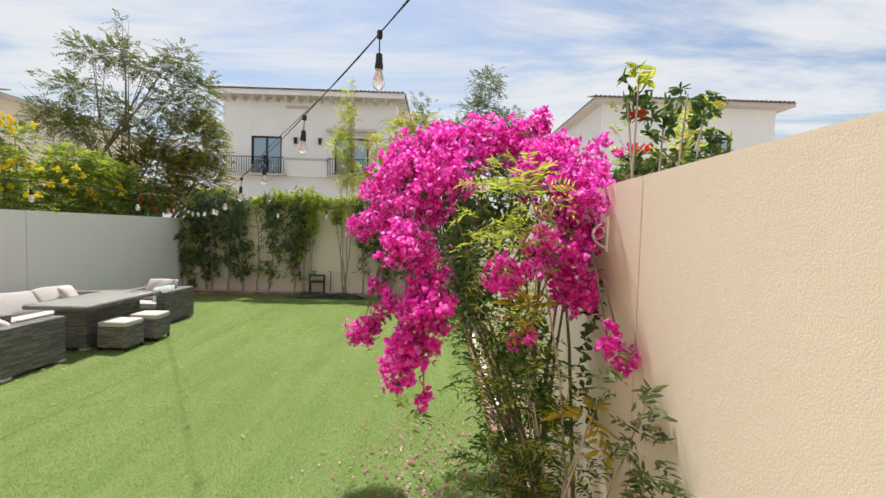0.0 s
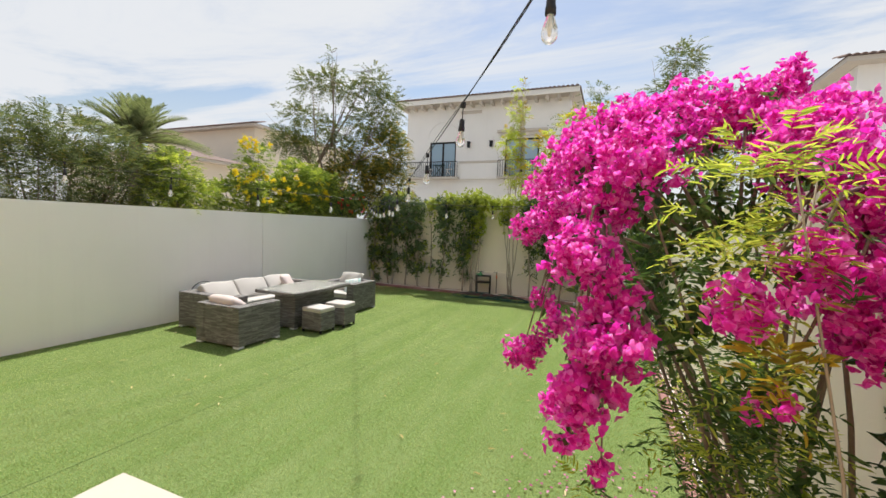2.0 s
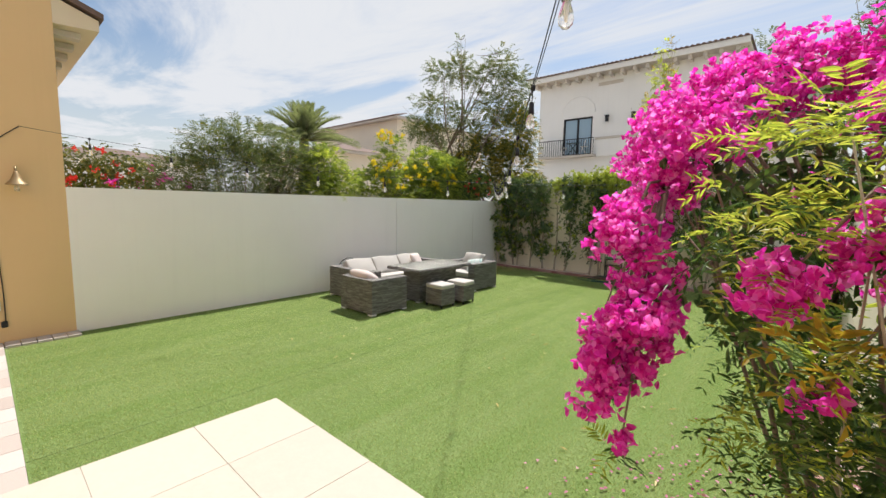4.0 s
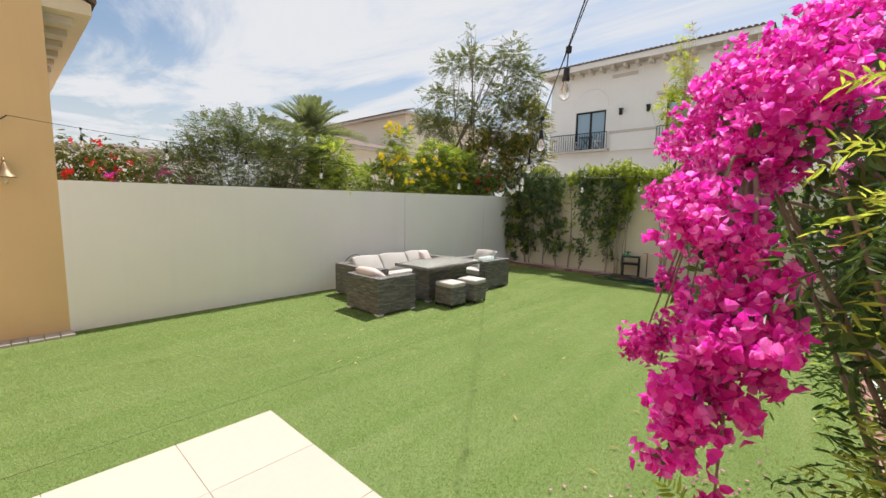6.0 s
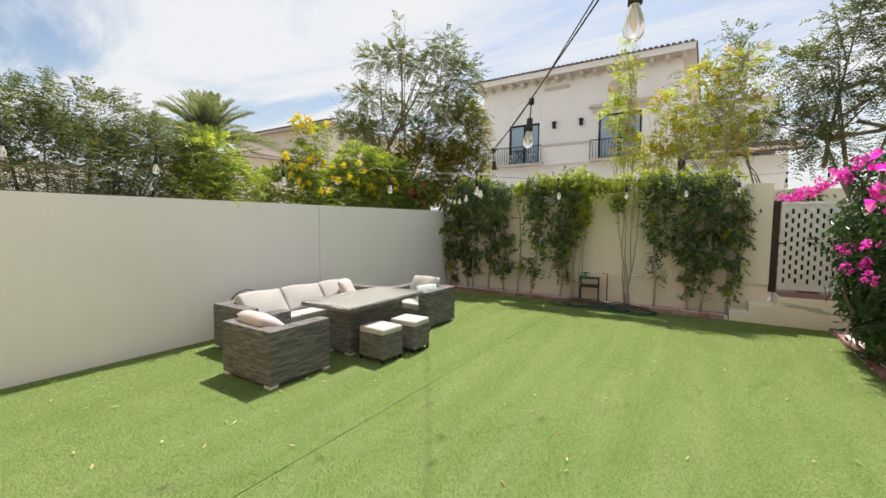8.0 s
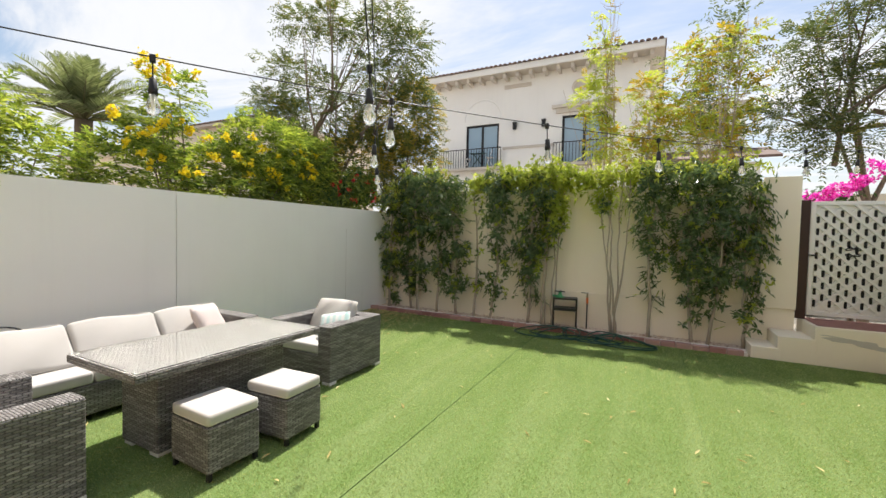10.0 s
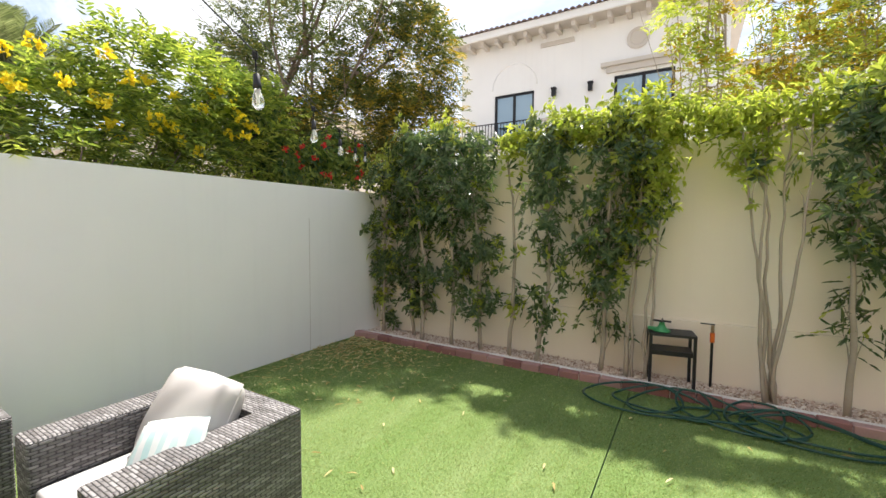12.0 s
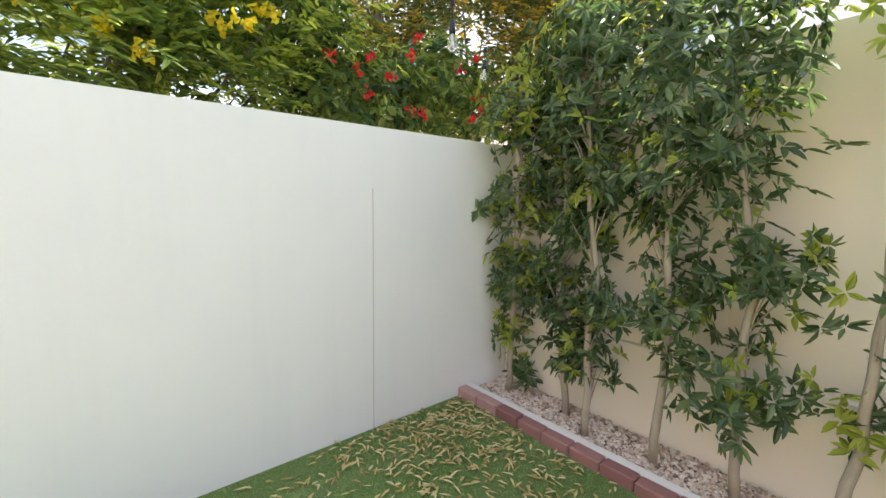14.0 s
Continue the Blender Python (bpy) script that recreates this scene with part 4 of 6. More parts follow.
hose = thing("garden_hose", "dark green garden hose lying in loose coils", "hose")
rng = np.random.default_rng(4)
tb = Tubes(6)
pts, zbase = [], 0.018
for k in range(260):
    f = k / 259
    loop = f * 9.0
    cx = -2.95 + 1.15 * (0.5 + 0.5 * math.sin(loop * 1.35)) + 0.08 * math.sin(loop * 3.1)
    rx, ry = 0.34 + 0.10 * math.sin(loop * 2.3), 0.22 + 0.06 * math.cos(loop * 1.7)
    a = loop * 2 * math.pi
    y = 10.16 + ry * math.sin(a) + 0.03 * math.sin(loop * 5)
    z = zbase + 0.02 * f + (0.075 if y > KERB_Y - 0.08 else 0.0)
    pts.append((cx + rx * math.cos(a), min(y, 10.50), z))
sm = [pts[0]]
for i in range(1, len(pts) - 1):
    sm.append((pts[i][0], pts[i][1], sum(p[2] for p in pts[max(0, i - 2):i + 3]) / len(pts[max(0, i - 2):i + 3])))
tb.add(sm, [0.010] * len(sm))
tb.build("hose_coil", M_HOSE, hose)


# ---- shrubs trained up the north wall ----
def wall_shrub(x, seed, top, low, width, count, lime=0.0, lean=0.0, stems=1):
    rng = np.random.default_rng(seed)
    ob = thing("wall_shrub", "tall slender shrub with dark glossy leaves against the wall", "shrub", "shrubs along the cream wall")
    t = Tubes(6)
    P, D = [], []
    for s in range(stems):
        pts, p = [], np.array([x + rng.normal(0, 0.05), 10.72 + rng.normal(0, 0.05), 0.0])
        drift = np.array([lean + rng.normal(0, 0.05), rng.normal(0, 0.015), 1.0])
        steps = 14
        for i in range(steps + 1):
            pts.append(tuple(p))
            p = p + drift * (top - 0.15) / steps + np.array([rng.normal(0, 0.016), rng.normal(0, 0.010), 0])
            p[1] = min(max(p[1], 10.60), 10.86)
        one = Tubes(7)
        one.add(pts, [(0.027 if stems == 1 else 0.018) * (1 - 0.65 * i / steps) for i in range(steps + 1)])
        one.build("stem", M_PALE_BARK, ob, "pale bare stem")
        pts = np.array(pts)
        for k in range(count // stems // 9):
            z = low + (top - low) * rng.uniform(0, 1) ** 0.62
            i = min(int(z / (top - 0.15) * steps), steps)
            reach = width * (0.45 + 0.85 * (z - low) / (top - low)) * rng.uniform(0.1, 1.1)
            a = rng.uniform(0, 2 * math.pi)
            q = np.array([pts[i][0] + math.cos(a) * reach, pts[i][1] + math.sin(a) * reach * 0.65, z])
            mid = (pts[i] + q) / 2 + np.array([0, 0, -0.05])
            t.add([tuple(pts[max(i - 1, 0)]), tuple(mid), tuple(q)], [0.006, 0.004, 0.002])
            for c in range(int(rng.integers(5, 14))):
                w = q + rng.normal(0, 1, 3) * np.array([0.075, 0.055, 0.085])
                w[1], w[2] = min(w[1], 10.94), max(w[2], 0.12)
                P.append(w)
                D.append((math.cos(a) * 0.7 + rng.normal(0, 0.3), math.sin(a) * 0.4 - 0.3, rng.uniform(-0.2, 0.9)))
    t.build("branchwork", M_PALE_BARK, ob)["kind"] = "stuff"
    P, D = np.array(P), np.array(D)
    young = (rng.uniform(size=len(P)) < lime + 0.06) | (P[:, 2] > top - 0.25 * lime * 3)
    if (~young).any():
        foliage("leaves", [rosettes(rng, P[~young], D[~young], 8, 0.095, 0.30)], L_SHRUB, ob)
    if young.any():
        foliage("young_leaves", [rosettes(rng, P[young], D[young], 8, 0.085, 0.34)], L_LIME, ob, "bright yellow-green young leaves")
    return ob


for i, (x, top, low, width, cnt, lime) in enumerate((
        (-6.38, 2.52, 0.15, 0.28, 430, 0.25), (-5.88, 2.70, 0.30, 0.30, 500, 0.05), (-5.57, 2.74, 0.34, 0.30, 500, 0.02), (-5.26, 2.74, 0.30, 0.29, 490, 0.02),
        (-4.89, 2.70, 0.30, 0.23, 300, 0.04), (-4.46, 2.52, 0.55, 0.18, 80, 0.45), (-3.99, 2.70, 0.30, 0.31, 570, 0.03), (-3.50, 2.74, 0.22, 0.29, 560, 0.10),
        (-3.12, 2.74, 0.90, 0.25, 280, 0.55), (-1.50, 2.70, 0.40, 0.28, 370, 0.08), (-1.02, 2.70, 0.30, 0.32, 470, 0.02), (-0.72, 2.68, 0.35, 0.30, 430, 0.04), (-0.35, 2.62, 0.30, 0.25, 370, 0.10))):
    wall_shrub(x, 20 + i, top, low, width, cnt, lime)
wall_shrub(-2.00, 40, 2.72, 1.80, 0.40, 210, 0.75, 0.0, 5)
wall_shrub(-3.06, 41, 2.78, 1.50, 0.30, 190, 0.8, 0.04, 3)


def creeper(name, blobs, per, material, label, seed, leaf=0.06, width=0.5):
    rng = np.random.default_rng(seed)
    ob = thing(name, label, "creeper")
    P, D = blob_tips(rng, blobs, per, 0.2)
    foliage("leaves", [rosettes(rng, P, D, 6, leaf, width)], material, ob)
    t = Tubes(5)
    for k in range(14):
        x, y, z, rx, ry, rz = blobs[k % len(blobs)]
        t.add([(x + rng.uniform(-rx, rx), y + 0.08, z - rz), (x + rng.uniform(-rx, rx) * 0.6, y, z), (x + rng.uniform(-rx, rx), y - 0.05, z + rz * 0.8)], [0.006, 0.005, 0.003])
    t.build("vines", M_TWIG, ob)["kind"] = "stuff"


creeper("flowering_creeper", [(-4.35, 10.72, 2.50, 0.35, 0.22, 0.18), (-3.7, 10.70, 2.56, 0.5, 0.24, 0.20), (-3.0, 10.70, 2.58, 0.5, 0.24, 0.22), (-2.35, 10.72, 2.52, 0.5, 0.22, 0.20), (-2.95, 10.62, 2.10, 0.20, 0.14, 0.38), (-1.7, 10.75, 2.54, 0.4, 0.2, 0.15), (-0.9, 10.75, 2.56, 0.4, 0.2, 0.14)],
        2600, L_LIME, "bright yellow-green creeper tumbling over the wall top", 50, 0.07, 0.45)

# ---- bougainvillea in the east bed ----
BLOOM_HIGH = [
    (0.26, 2.45, 2.40, 0.15), (0.50, 2.35, 2.46, 0.15), (0.78, 2.25, 2.46, 0.17), (1.02, 2.20, 2.46, 0.16), (1.24, 1.98, 2.32, 0.15), (1.42, 1.95, 2.20, 0.13),
    (0.08, 2.62, 2.20, 0.15), (0.34, 2.05, 2.20, 0.16), (0.54, 1.62, 2.14, 0.14), (1.12, 1.80, 2.20, 0.16), (1.22, 1.55, 2.04, 0.14),
    (-0.03, 3.12, 2.04, 0.13), (-0.15, 3.08, 1.86, 0.12), (0.10, 2.75, 1.96, 0.13), (0.42, 1.75, 1.98, 0.13), (1.30, 1.62, 1.84, 0.13), (0.64, 2.00, 2.34, 0.14), (1.20, 2.30, 2.62, 0.09), (0.26, 2.35, 2.05, 0.13)]
BLOOM_LOW = [
    (0.36, 1.45, 1.76, 0.12), (0.48, 1.38, 1.60, 0.10), (0.44, 1.34, 1.44, 0.11), (0.50, 1.26, 1.50, 0.10), (0.40, 1.24, 1.31, 0.11), (0.37, 1.18, 1.19, 0.055),
    (0.02, 2.12, 1.15, 0.085), (0.09, 2.08, 1.22, 0.05), (0.20, 2.10, 1.34, 0.075), (0.10, 2.20, 1.44, 0.05), (0.30, 1.60, 1.12, 0.06), (0.99, 1.30, 1.78, 0.08), (1.14, 1.42, 1.72, 0.12), (1.24, 1.45, 1.56, 0.11),
    (0.82, 1.22, 1.66, 0.09), (1.25, 1.10, 1.39, 0.045), (1.32, 1.10, 1.31, 0.045), (0.47, 1.17, 1.11, 0.025), (0.93, 1.30, 1.36, 0.04)]


def bracts(rng, clumps, per, m=7, least=5, size=0.026):
    """Papery three-bract florets packed into uneven clusters."""
    sets = []
    for x, y, z, r in clumps:
        n = max(least, int(per * r * r))
        c = np.array([x, y, z]) + sphere_points(rng, n) * (rng.uniform(0.25, 1.25, (n, 1)) ** 0.8) * r * np.array([1.05, 1.0, 0.95])
        f = np.repeat(c, m, 0) + rng.normal(0, 0.017, (n * m, 3))
        out = unit(np.repeat(unit(c - np.array([x, y, z])), m, 0) + rng.normal(0, 0.7, (n * m, 3)))
        s = unit(np.cross(out, rng.normal(size=(n * m, 3))))
        t = np.cross(out, s)
        for k in range(3):
            a = k * 2.094 + 0.3
            way = unit(out * 0.75 + s * math.cos(a) + t * math.sin(a))
            L = size * rng.uniform(0.75, 1.25, n * m)
            sets.append((f, way, out - way * 0.3, L, L * 0.98))
    return sets


def bougainvillea():
    rng = np.random.default_rng(7)
    ob = thing("bougainvillea", "large bougainvillea smothered in bright magenta bracts beside the wall", "shrub")
    for k in range(11):
        t = Tubes(7)
        sx, sy = 1.20 + rng.normal(0, 0.05), 1.75 + rng.normal(0, 0.22)
        goal = BLOOM_HIGH[int(rng.integers(0, 17))]
        mid = (sx + 0.35 * (goal[0] - sx) + rng.normal(0, 0.06), sy + 0.4 * (goal[1] - sy), 0.95 + rng.uniform(0, 0.3))
        t.add([(sx, sy, 0), ((sx * 2 + mid[0]) / 3, (sy * 2 + mid[1]) / 3, 0.45), mid, (goal[0] * 0.6 + mid[0] * 0.4, goal[1] * 0.6 + mid[1] * 0.4, goal[2] * 0.6 + mid[2] * 0.4), goal[:3]], [0.017 - 0.008 * (k % 3) / 2, 0.012, 0.009, 0.006, 0.003])
        t.build("stem", M_BARK, ob, "grey woody stem")
    for g in (*BLOOM_HIGH, *BLOOM_LOW):
        t = Tubes(7)
        up = [Vector(q[:3]) for q in BLOOM_HIGH if q[2] > g[2] + 0.12]
        near = min(up, key=lambda q: (q - Vector(g[:3])).length) if up else Vector((0.95, 1.85, 1.75))
        hub = Vector((0.95, 1.85, 1.75)).lerp(Vector(g[:3]), 0.25) if g in BLOOM_HIGH else near
        t.add([hub, hub.lerp(Vector(g[:3]), 0.55) + Vector((0, 0, 0.10)), g[:3]], [0.009, 0.006, 0.003])
        t.build("branch", M_BARK, ob)
    for g in (*BLOOM_HIGH, *BLOOM_LOW):
        foliage("blossom", bracts(rng, [g], 3700, size=0.0235), L_MAGENTA, ob, "bright magenta papery bracts")
    blobs = [(x, y + 0.05, z - 0.03, r * 1.0, r * 1.0, r * 1.0) for x, y, z, r in (*BLOOM_HIGH, *BLOOM_LOW[:14])]
    P, D = blob_tips(rng, blobs, 900, 0.2)
    core, cd = blob_tips(rng, [(0.85, 2.0, 1.95, 0.45, 0.45, 0.42), (0.75, 1.75, 1.55, 0.36, 0.30, 0.28), (0.50, 2.85, 1.75, 0.36, 0.36, 0.34), (0.95, 1.62, 1.32, 0.28, 0.22, 0.26), (1.10, 1.50, 0.95, 0.18, 0.2, 0.25)], 620, 0.1)
    foliage("leaves", [rosettes(rng, P, D, 4, 0.05, 0.55), rosettes(rng, core, cd, 5, 0.055, 0.5)], L_MID, ob)
    trail = [np.array([1.29 + 0.03 * math.sin(z * 9), 1.42, z]) for z in np.linspace(1.65, 0.9, 34)]
    foliage("trailing_leaves", [rosettes(rng, np.array(trail), rng.normal(0, 1, (34, 3)), 4, 0.05, 0.6)], L_DARK, ob)


bougainvillea()


def tecoma(base, blobs, per, seed, material, label, pairs=5, leaf=0.06, canes=9, length=0.20, second=None, slim=0.26):
    """Upright canes with feathered, toothed leaves."""
    rng = np.random.default_rng(seed)
    ob = thing("trumpet_bush", label, "shrub")
    P, D = blob_tips(rng, blobs, per, 0.1)
    for k in range(canes):
        q = P[int(rng.integers(0, len(P)))]
        b = np.array([base[0] + rng.normal(0, 0.05), base[1] + rng.normal(0, 0.16), 0.0])
        m = (b + q) / 2 + np.array([rng.normal(0, 0.05), rng.normal(0, 0.05), 0.12])
        one = Tubes(6)
        one.add([tuple(b), tuple(m), tuple(q)], [0.0065, 0.005, 0.0025])
        one.build("cane", M_PALE_BARK, ob)
    sel = rng.uniform(size=len(P)) < (second[1] if second else 0.0)
    for nm, mask, mt in (("leaves", ~sel, material), ("young_leaves", sel, second[0] if second else material)):
        if mask.sum() > 2:
            foliage(nm, [sprigs(rng, P[mask], D[mask], length, pairs, leaf, slim, 0.5)], mt, ob)
    return ob


tecoma((1.20, 1.45), [(0.84, 1.27, 2.00, 0.17, 0.10, 0.17), (0.80, 1.25, 1.80, 0.18, 0.10, 0.15), (0.96, 1.27, 2.10, 0.09, 0.07, 0.13), (1.0, 1.22, 1.62, 0.10, 0.07, 0.12)], 3300, 60, L_LIME, "young trumpet bush with bright lime leaves", 6, 0.050, 2, 0.14, (L_MID, 0.22), 0.17)
tecoma((1.18, 1.6), [(1.06, 1.45, 0.42, 0.15, 0.20, 0.30), (1.14, 1.38, 0.80, 0.15, 0.16, 0.26), (0.78, 1.66, 1.06, 0.16, 0.16, 0.16), (1.02, 1.50, 1.12, 0.16, 0.16, 0.20), (0.42, 1.25, 1.00, 0.05, 0.05, 0.06), (0.86, 1.50, 0.62, 0.14, 0.16, 0.18), (0.92, 1.40, 1.34, 0.16, 0.12, 0.16)], 3300, 61, L_MID, "green trumpet bush at the foot of the bougainvillea", 5, 0.048, 7, 0.14, (L_LIME, 0.35), 0.22)
tecoma((1.28, 1.25), [(1.29, 0.86, 1.05, 0.07, 0.10, 0.16), (1.25, 0.92, 1.26, 0.07, 0.08, 0.08), (1.30, 0.80, 0.92, 0.06, 0.08, 0.10)], 5200, 62, L_GREY, "thin trumpet bush sprig with narrow grey-green leaves", 4, 0.055, 5, 0.12)
tecoma((1.18, 1.35), [(0.93, 1.24, 1.46, 0.06, 0.05, 0.13), (1.13, 0.95, 1.14, 0.08, 0.05, 0.05)], 9000, 63, L_GOLD, "trumpet bush sprig with drooping golden-yellow leaves", 4, 0.065, 3, 0.13)
tecoma((1.20, 2.6), [(1.12, 2.5, 0.7, 0.16, 0.45, 0.45), (1.0, 2.2, 1.25, 0.22, 0.28, 0.28), (1.08, 2.05, 0.6, 0.14, 0.26, 0.35), (0.72, 2.75, 1.15, 0.26, 0.28, 0.26)], 1500, 64, L_MID, "bushy green shrub below the bougainvillea", 5, 0.055, 5, 0.18, (L_LIME, 0.25), 0.22)

rng = np.random.default_rng(70)
n = 380
px = np.concatenate([rng.normal(0.48, 0.34, n), rng.uniform(1.12, 1.34, 160)])
py = np.concatenate([rng.normal(2.30, 0.60, n), rng.uniform(1.4, 5.0, 160)])
ok = ~((px > DECK_X) & (py < DECK_Y + 0.02)) & (px < EAST - 0.03)
px, py = px[ok], py[ok]
n = len(px)
P = np.stack([px, py, np.where(px > KERB_X, 0.040, 0.019)], 1)
ob = foliage("fallen_petals", [(P, np.stack([rng.normal(size=n), rng.normal(size=n), rng.uniform(0, 0.5, n)], 1), np.tile([0.1, 0.1, 1.0], (n, 1)), rng.uniform(0.02, 0.036, n), rng.uniform(0.016, 0.028, n))], L_PETAL)
tagged(ob, "faded magenta petals fallen on turf and gravel", "petals")
n = 900
px = np.concatenate([WEST + 0.05 + np.abs(rng.normal(0, 0.75, n)), rng.uniform(WEST + 0.1, 0.9, 160)])
py = np.concatenate([KERB_Y - 0.03 - np.abs(rng.normal(0, 0.75, n)), rng.uniform(2.5, KERB_Y - 0.1, 160)])
n = len(px)
P = np.stack([px, py, np.full(n, 0.019)], 1)
ob = foliage("fallen_leaves", [(P, np.stack([rng.normal(size=n), rng.normal(size=n), rng.uniform(-0.1, 0.25, n)], 1), np.tile([0.1, 0.1, 1.0], (n, 1)), rng.uniform(0.04, 0.085, n), rng.uniform(0.010, 0.018, n))], L_DRY)
tagged(ob, "narrow dry yellow leaves scattered on the turf", "leaves")


# ---- shrubs by the gate ----
def bush(name, blobs, per, seed, material, label, kind="rosette", leaf=0.07, width=0.35, base=None, flowers=None, bark=M_BARK, category="shrub", shell=0.45, pairs=5, length=0.22, count=6, thick=0.028, limbs_each=3, second=None, fork=0.0):
    """A many-stemmed shrub made of uneven leafy clumps."""
    rng = np.random.default_rng(seed)
    ob = thing(name, label, category)
    P, D = blob_tips(rng, blobs, per, shell)
    t = Tubes(6)
    bx, by = base if base else (blobs[0][0], blobs[0][1])
    hub = Vector((bx, by, fork))
    if fork:
        t.add([(bx, by, -0.05), (bx + 0.04, by, fork * 0.5), hub], [thick * 1.9, thick * 1.6, thick * 1.4])
    for k, (x, y, z, rx, ry, rz) in enumerate(blobs):
        for s in range(limbs_each):
            b = (bx + rng.normal(0, 0.08), by + rng.normal(0, 0.08), -0.02)
            g = Vector((x + rng.normal(0, rx * 0.4), y + rng.normal(0, ry * 0.4), z + rng.uniform(-0.3, 0.7) * rz))
            if fork:
                start = hub if k < 3 or rng.uniform() < 0.4 else hub.lerp(Vector(blobs[int(rng.integers(0, k))][:3]), 0.45)
                bow = Vector((rng.normal(0, 0.12), rng.normal(0, 0.12), -0.10 * (g - start).length))
                pts = [start, start.lerp(g, 0.3) + bow * 0.8, start.lerp(g, 0.62) + bow, g]
                t.add(pts, [thick, thick * 0.7, thick * 0.42, 0.004])
                for q in range(4):
                    a = start.lerp(g, 0.62) + bow if q % 2 else g
                    e = g + Vector((rng.normal(0, rx * 0.7), rng.normal(0, ry * 0.7), rng.uniform(-0.2, 0.9) * rz))
                    t.add([a, a.lerp(e, 0.5) + Vector((0, 0, -0.04)), e], [thick * 0.3, thick * 0.2, 0.003])
            else:
                m = Vector(((b[0] + g.x) / 2 + rng.normal(0, 0.08), (b[1] + g.y) / 2, g.z * 0.5))
                t.add([b, m, g], [thick, thick * 0.65, 0.005])
    t.build("branchwork", bark, ob)["kind"] = "stuff"
    sel = rng.uniform(size=len(P)) < (second[1] if second else 0.0)
    for nm, mask, mt in (("leaves", ~sel, material), ("turning_leaves", sel, second[0] if second else material)):
        if mask.sum() > 2:
            made = rosettes(rng, P[mask], D[mask], count, leaf, width) if kind == "rosette" else sprigs(rng, P[mask], D[mask], length, pairs, leaf, width, 0.35)
            foliage(nm, [made], mt, ob)
    for fm, fblobs, r, amount, m, least in flowers or ():
        for x, y, z in fblobs:
            foliage("blossom", bracts(rng, [(x, y, z, r)], amount, m, least), fm, ob)
    return ob


def spots(seed, n, lo, hi):
    rng = np.random.default_rng(seed)
    return [tuple(rng.uniform(lo[i], hi[i]) for i in range(3)) for k in range(n)]


bush("oleander_bush", [(1.12, 8.7, 0.95, 0.28, 0.6, 0.65), (1.06, 8.5, 1.75, 0.34, 0.65, 0.5), (1.10, 8.9, 2.35, 0.30, 0.5, 0.35), (1.08, 7.9, 1.45, 0.26, 0.45, 0.5), (1.02, 9.3, 1.5, 0.28, 0.4, 0.5), (1.06, 9.3, 0.8, 0.24, 0.4, 0.4), (1.12, 8.5, 0.42, 0.24, 0.6, 0.34)], 900, 80, L_DARK, "tall dark green shrub with a few pink flowers by the gate",
     leaf=0.10, width=0.25, base=(1.25, 8.6), flowers=((L_MAGENTA, spots(81, 5, (0.76, 7.6, 1.0), (0.86, 8.5, 1.6)), 0.06, 1800, 6, 4), (L_MAGENTA, [(0.80, 8.8, 2.35), (0.88, 8.6, 2.52)], 0.09, 1800, 6, 4)))
bush("bougainvillea", [(0.75, 11.5, 2.15, 0.5, 0.25, 0.25)], 700, 82, L_MID, "bougainvillea with pink flowers hanging over the gate", leaf=0.06, width=0.5, base=(1.2, 11.7),
     flowers=((L_MAGENTA, [(0.55, 11.3, 2.2), (0.72, 11.3, 2.28), (0.9, 11.3, 2.35), (1.05, 11.3, 2.45), (1.2, 11.25, 2.6)], 0.12, 1700, 6, 4),))


# ---- planting beyond the west wall ----
bush("trumpet_bush", [(-7.35, 6.5, 2.2, 0.45, 0.8, 0.55), (-7.4, 7.9, 2.35, 0.5, 0.85, 0.55), (-7.4, 9.0, 2.2, 0.45, 0.6, 0.45), (-7.05, 6.75, 3.25, 0.26, 0.28, 0.36), (-7.1, 6.6, 2.8, 0.25, 0.3, 0.4), (-7.05, 8.2, 2.30, 0.25, 0.9, 0.20), (-7.3, 8.4, 2.95, 0.5, 0.7, 0.42), (-7.35, 9.3, 2.85, 0.45, 0.6, 0.45), (-6.88, 7.3, 2.12, 0.16, 0.9, 0.12)], 1000, 90, L_FRESH,
     "large trumpet bush with lime leaves and yellow flowers above the wall", "sprig", 0.082, 0.30, (-7.6, 7.4), ((L_YELLOW, spots(91, 46, (-7.0, 5.9, 2.2), (-6.72, 9.2, 2.95)), 0.045, 1700, 6, 4), (L_YELLOW, spots(92, 9, (-7.1, 6.4, 3.35), (-6.8, 7.1, 3.65)), 0.06, 1500, 6, 3)), pairs=4, length=0.20, second=(L_LIME, 0.30))
bush("hibiscus_bush", [(-7.3, 9.9, 2.25, 0.45, 0.7, 0.5), (-7.2, 10.7, 2.5, 0.4, 0.6, 0.5), (-7.5, 9.4, 2.9, 0.4, 0.5, 0.4)], 1000, 93, L_FRESH, "leafy green shrub with small red flowers above the wall", leaf=0.09, width=0.38, base=(-7.6, 10.2),
     flowers=((L_RED, spots(94, 14, (-6.95, 9.2, 2.1), (-6.75, 11.0, 2.8)), 0.016, 1500, 3, 3),), second=(L_MID, 0.35))
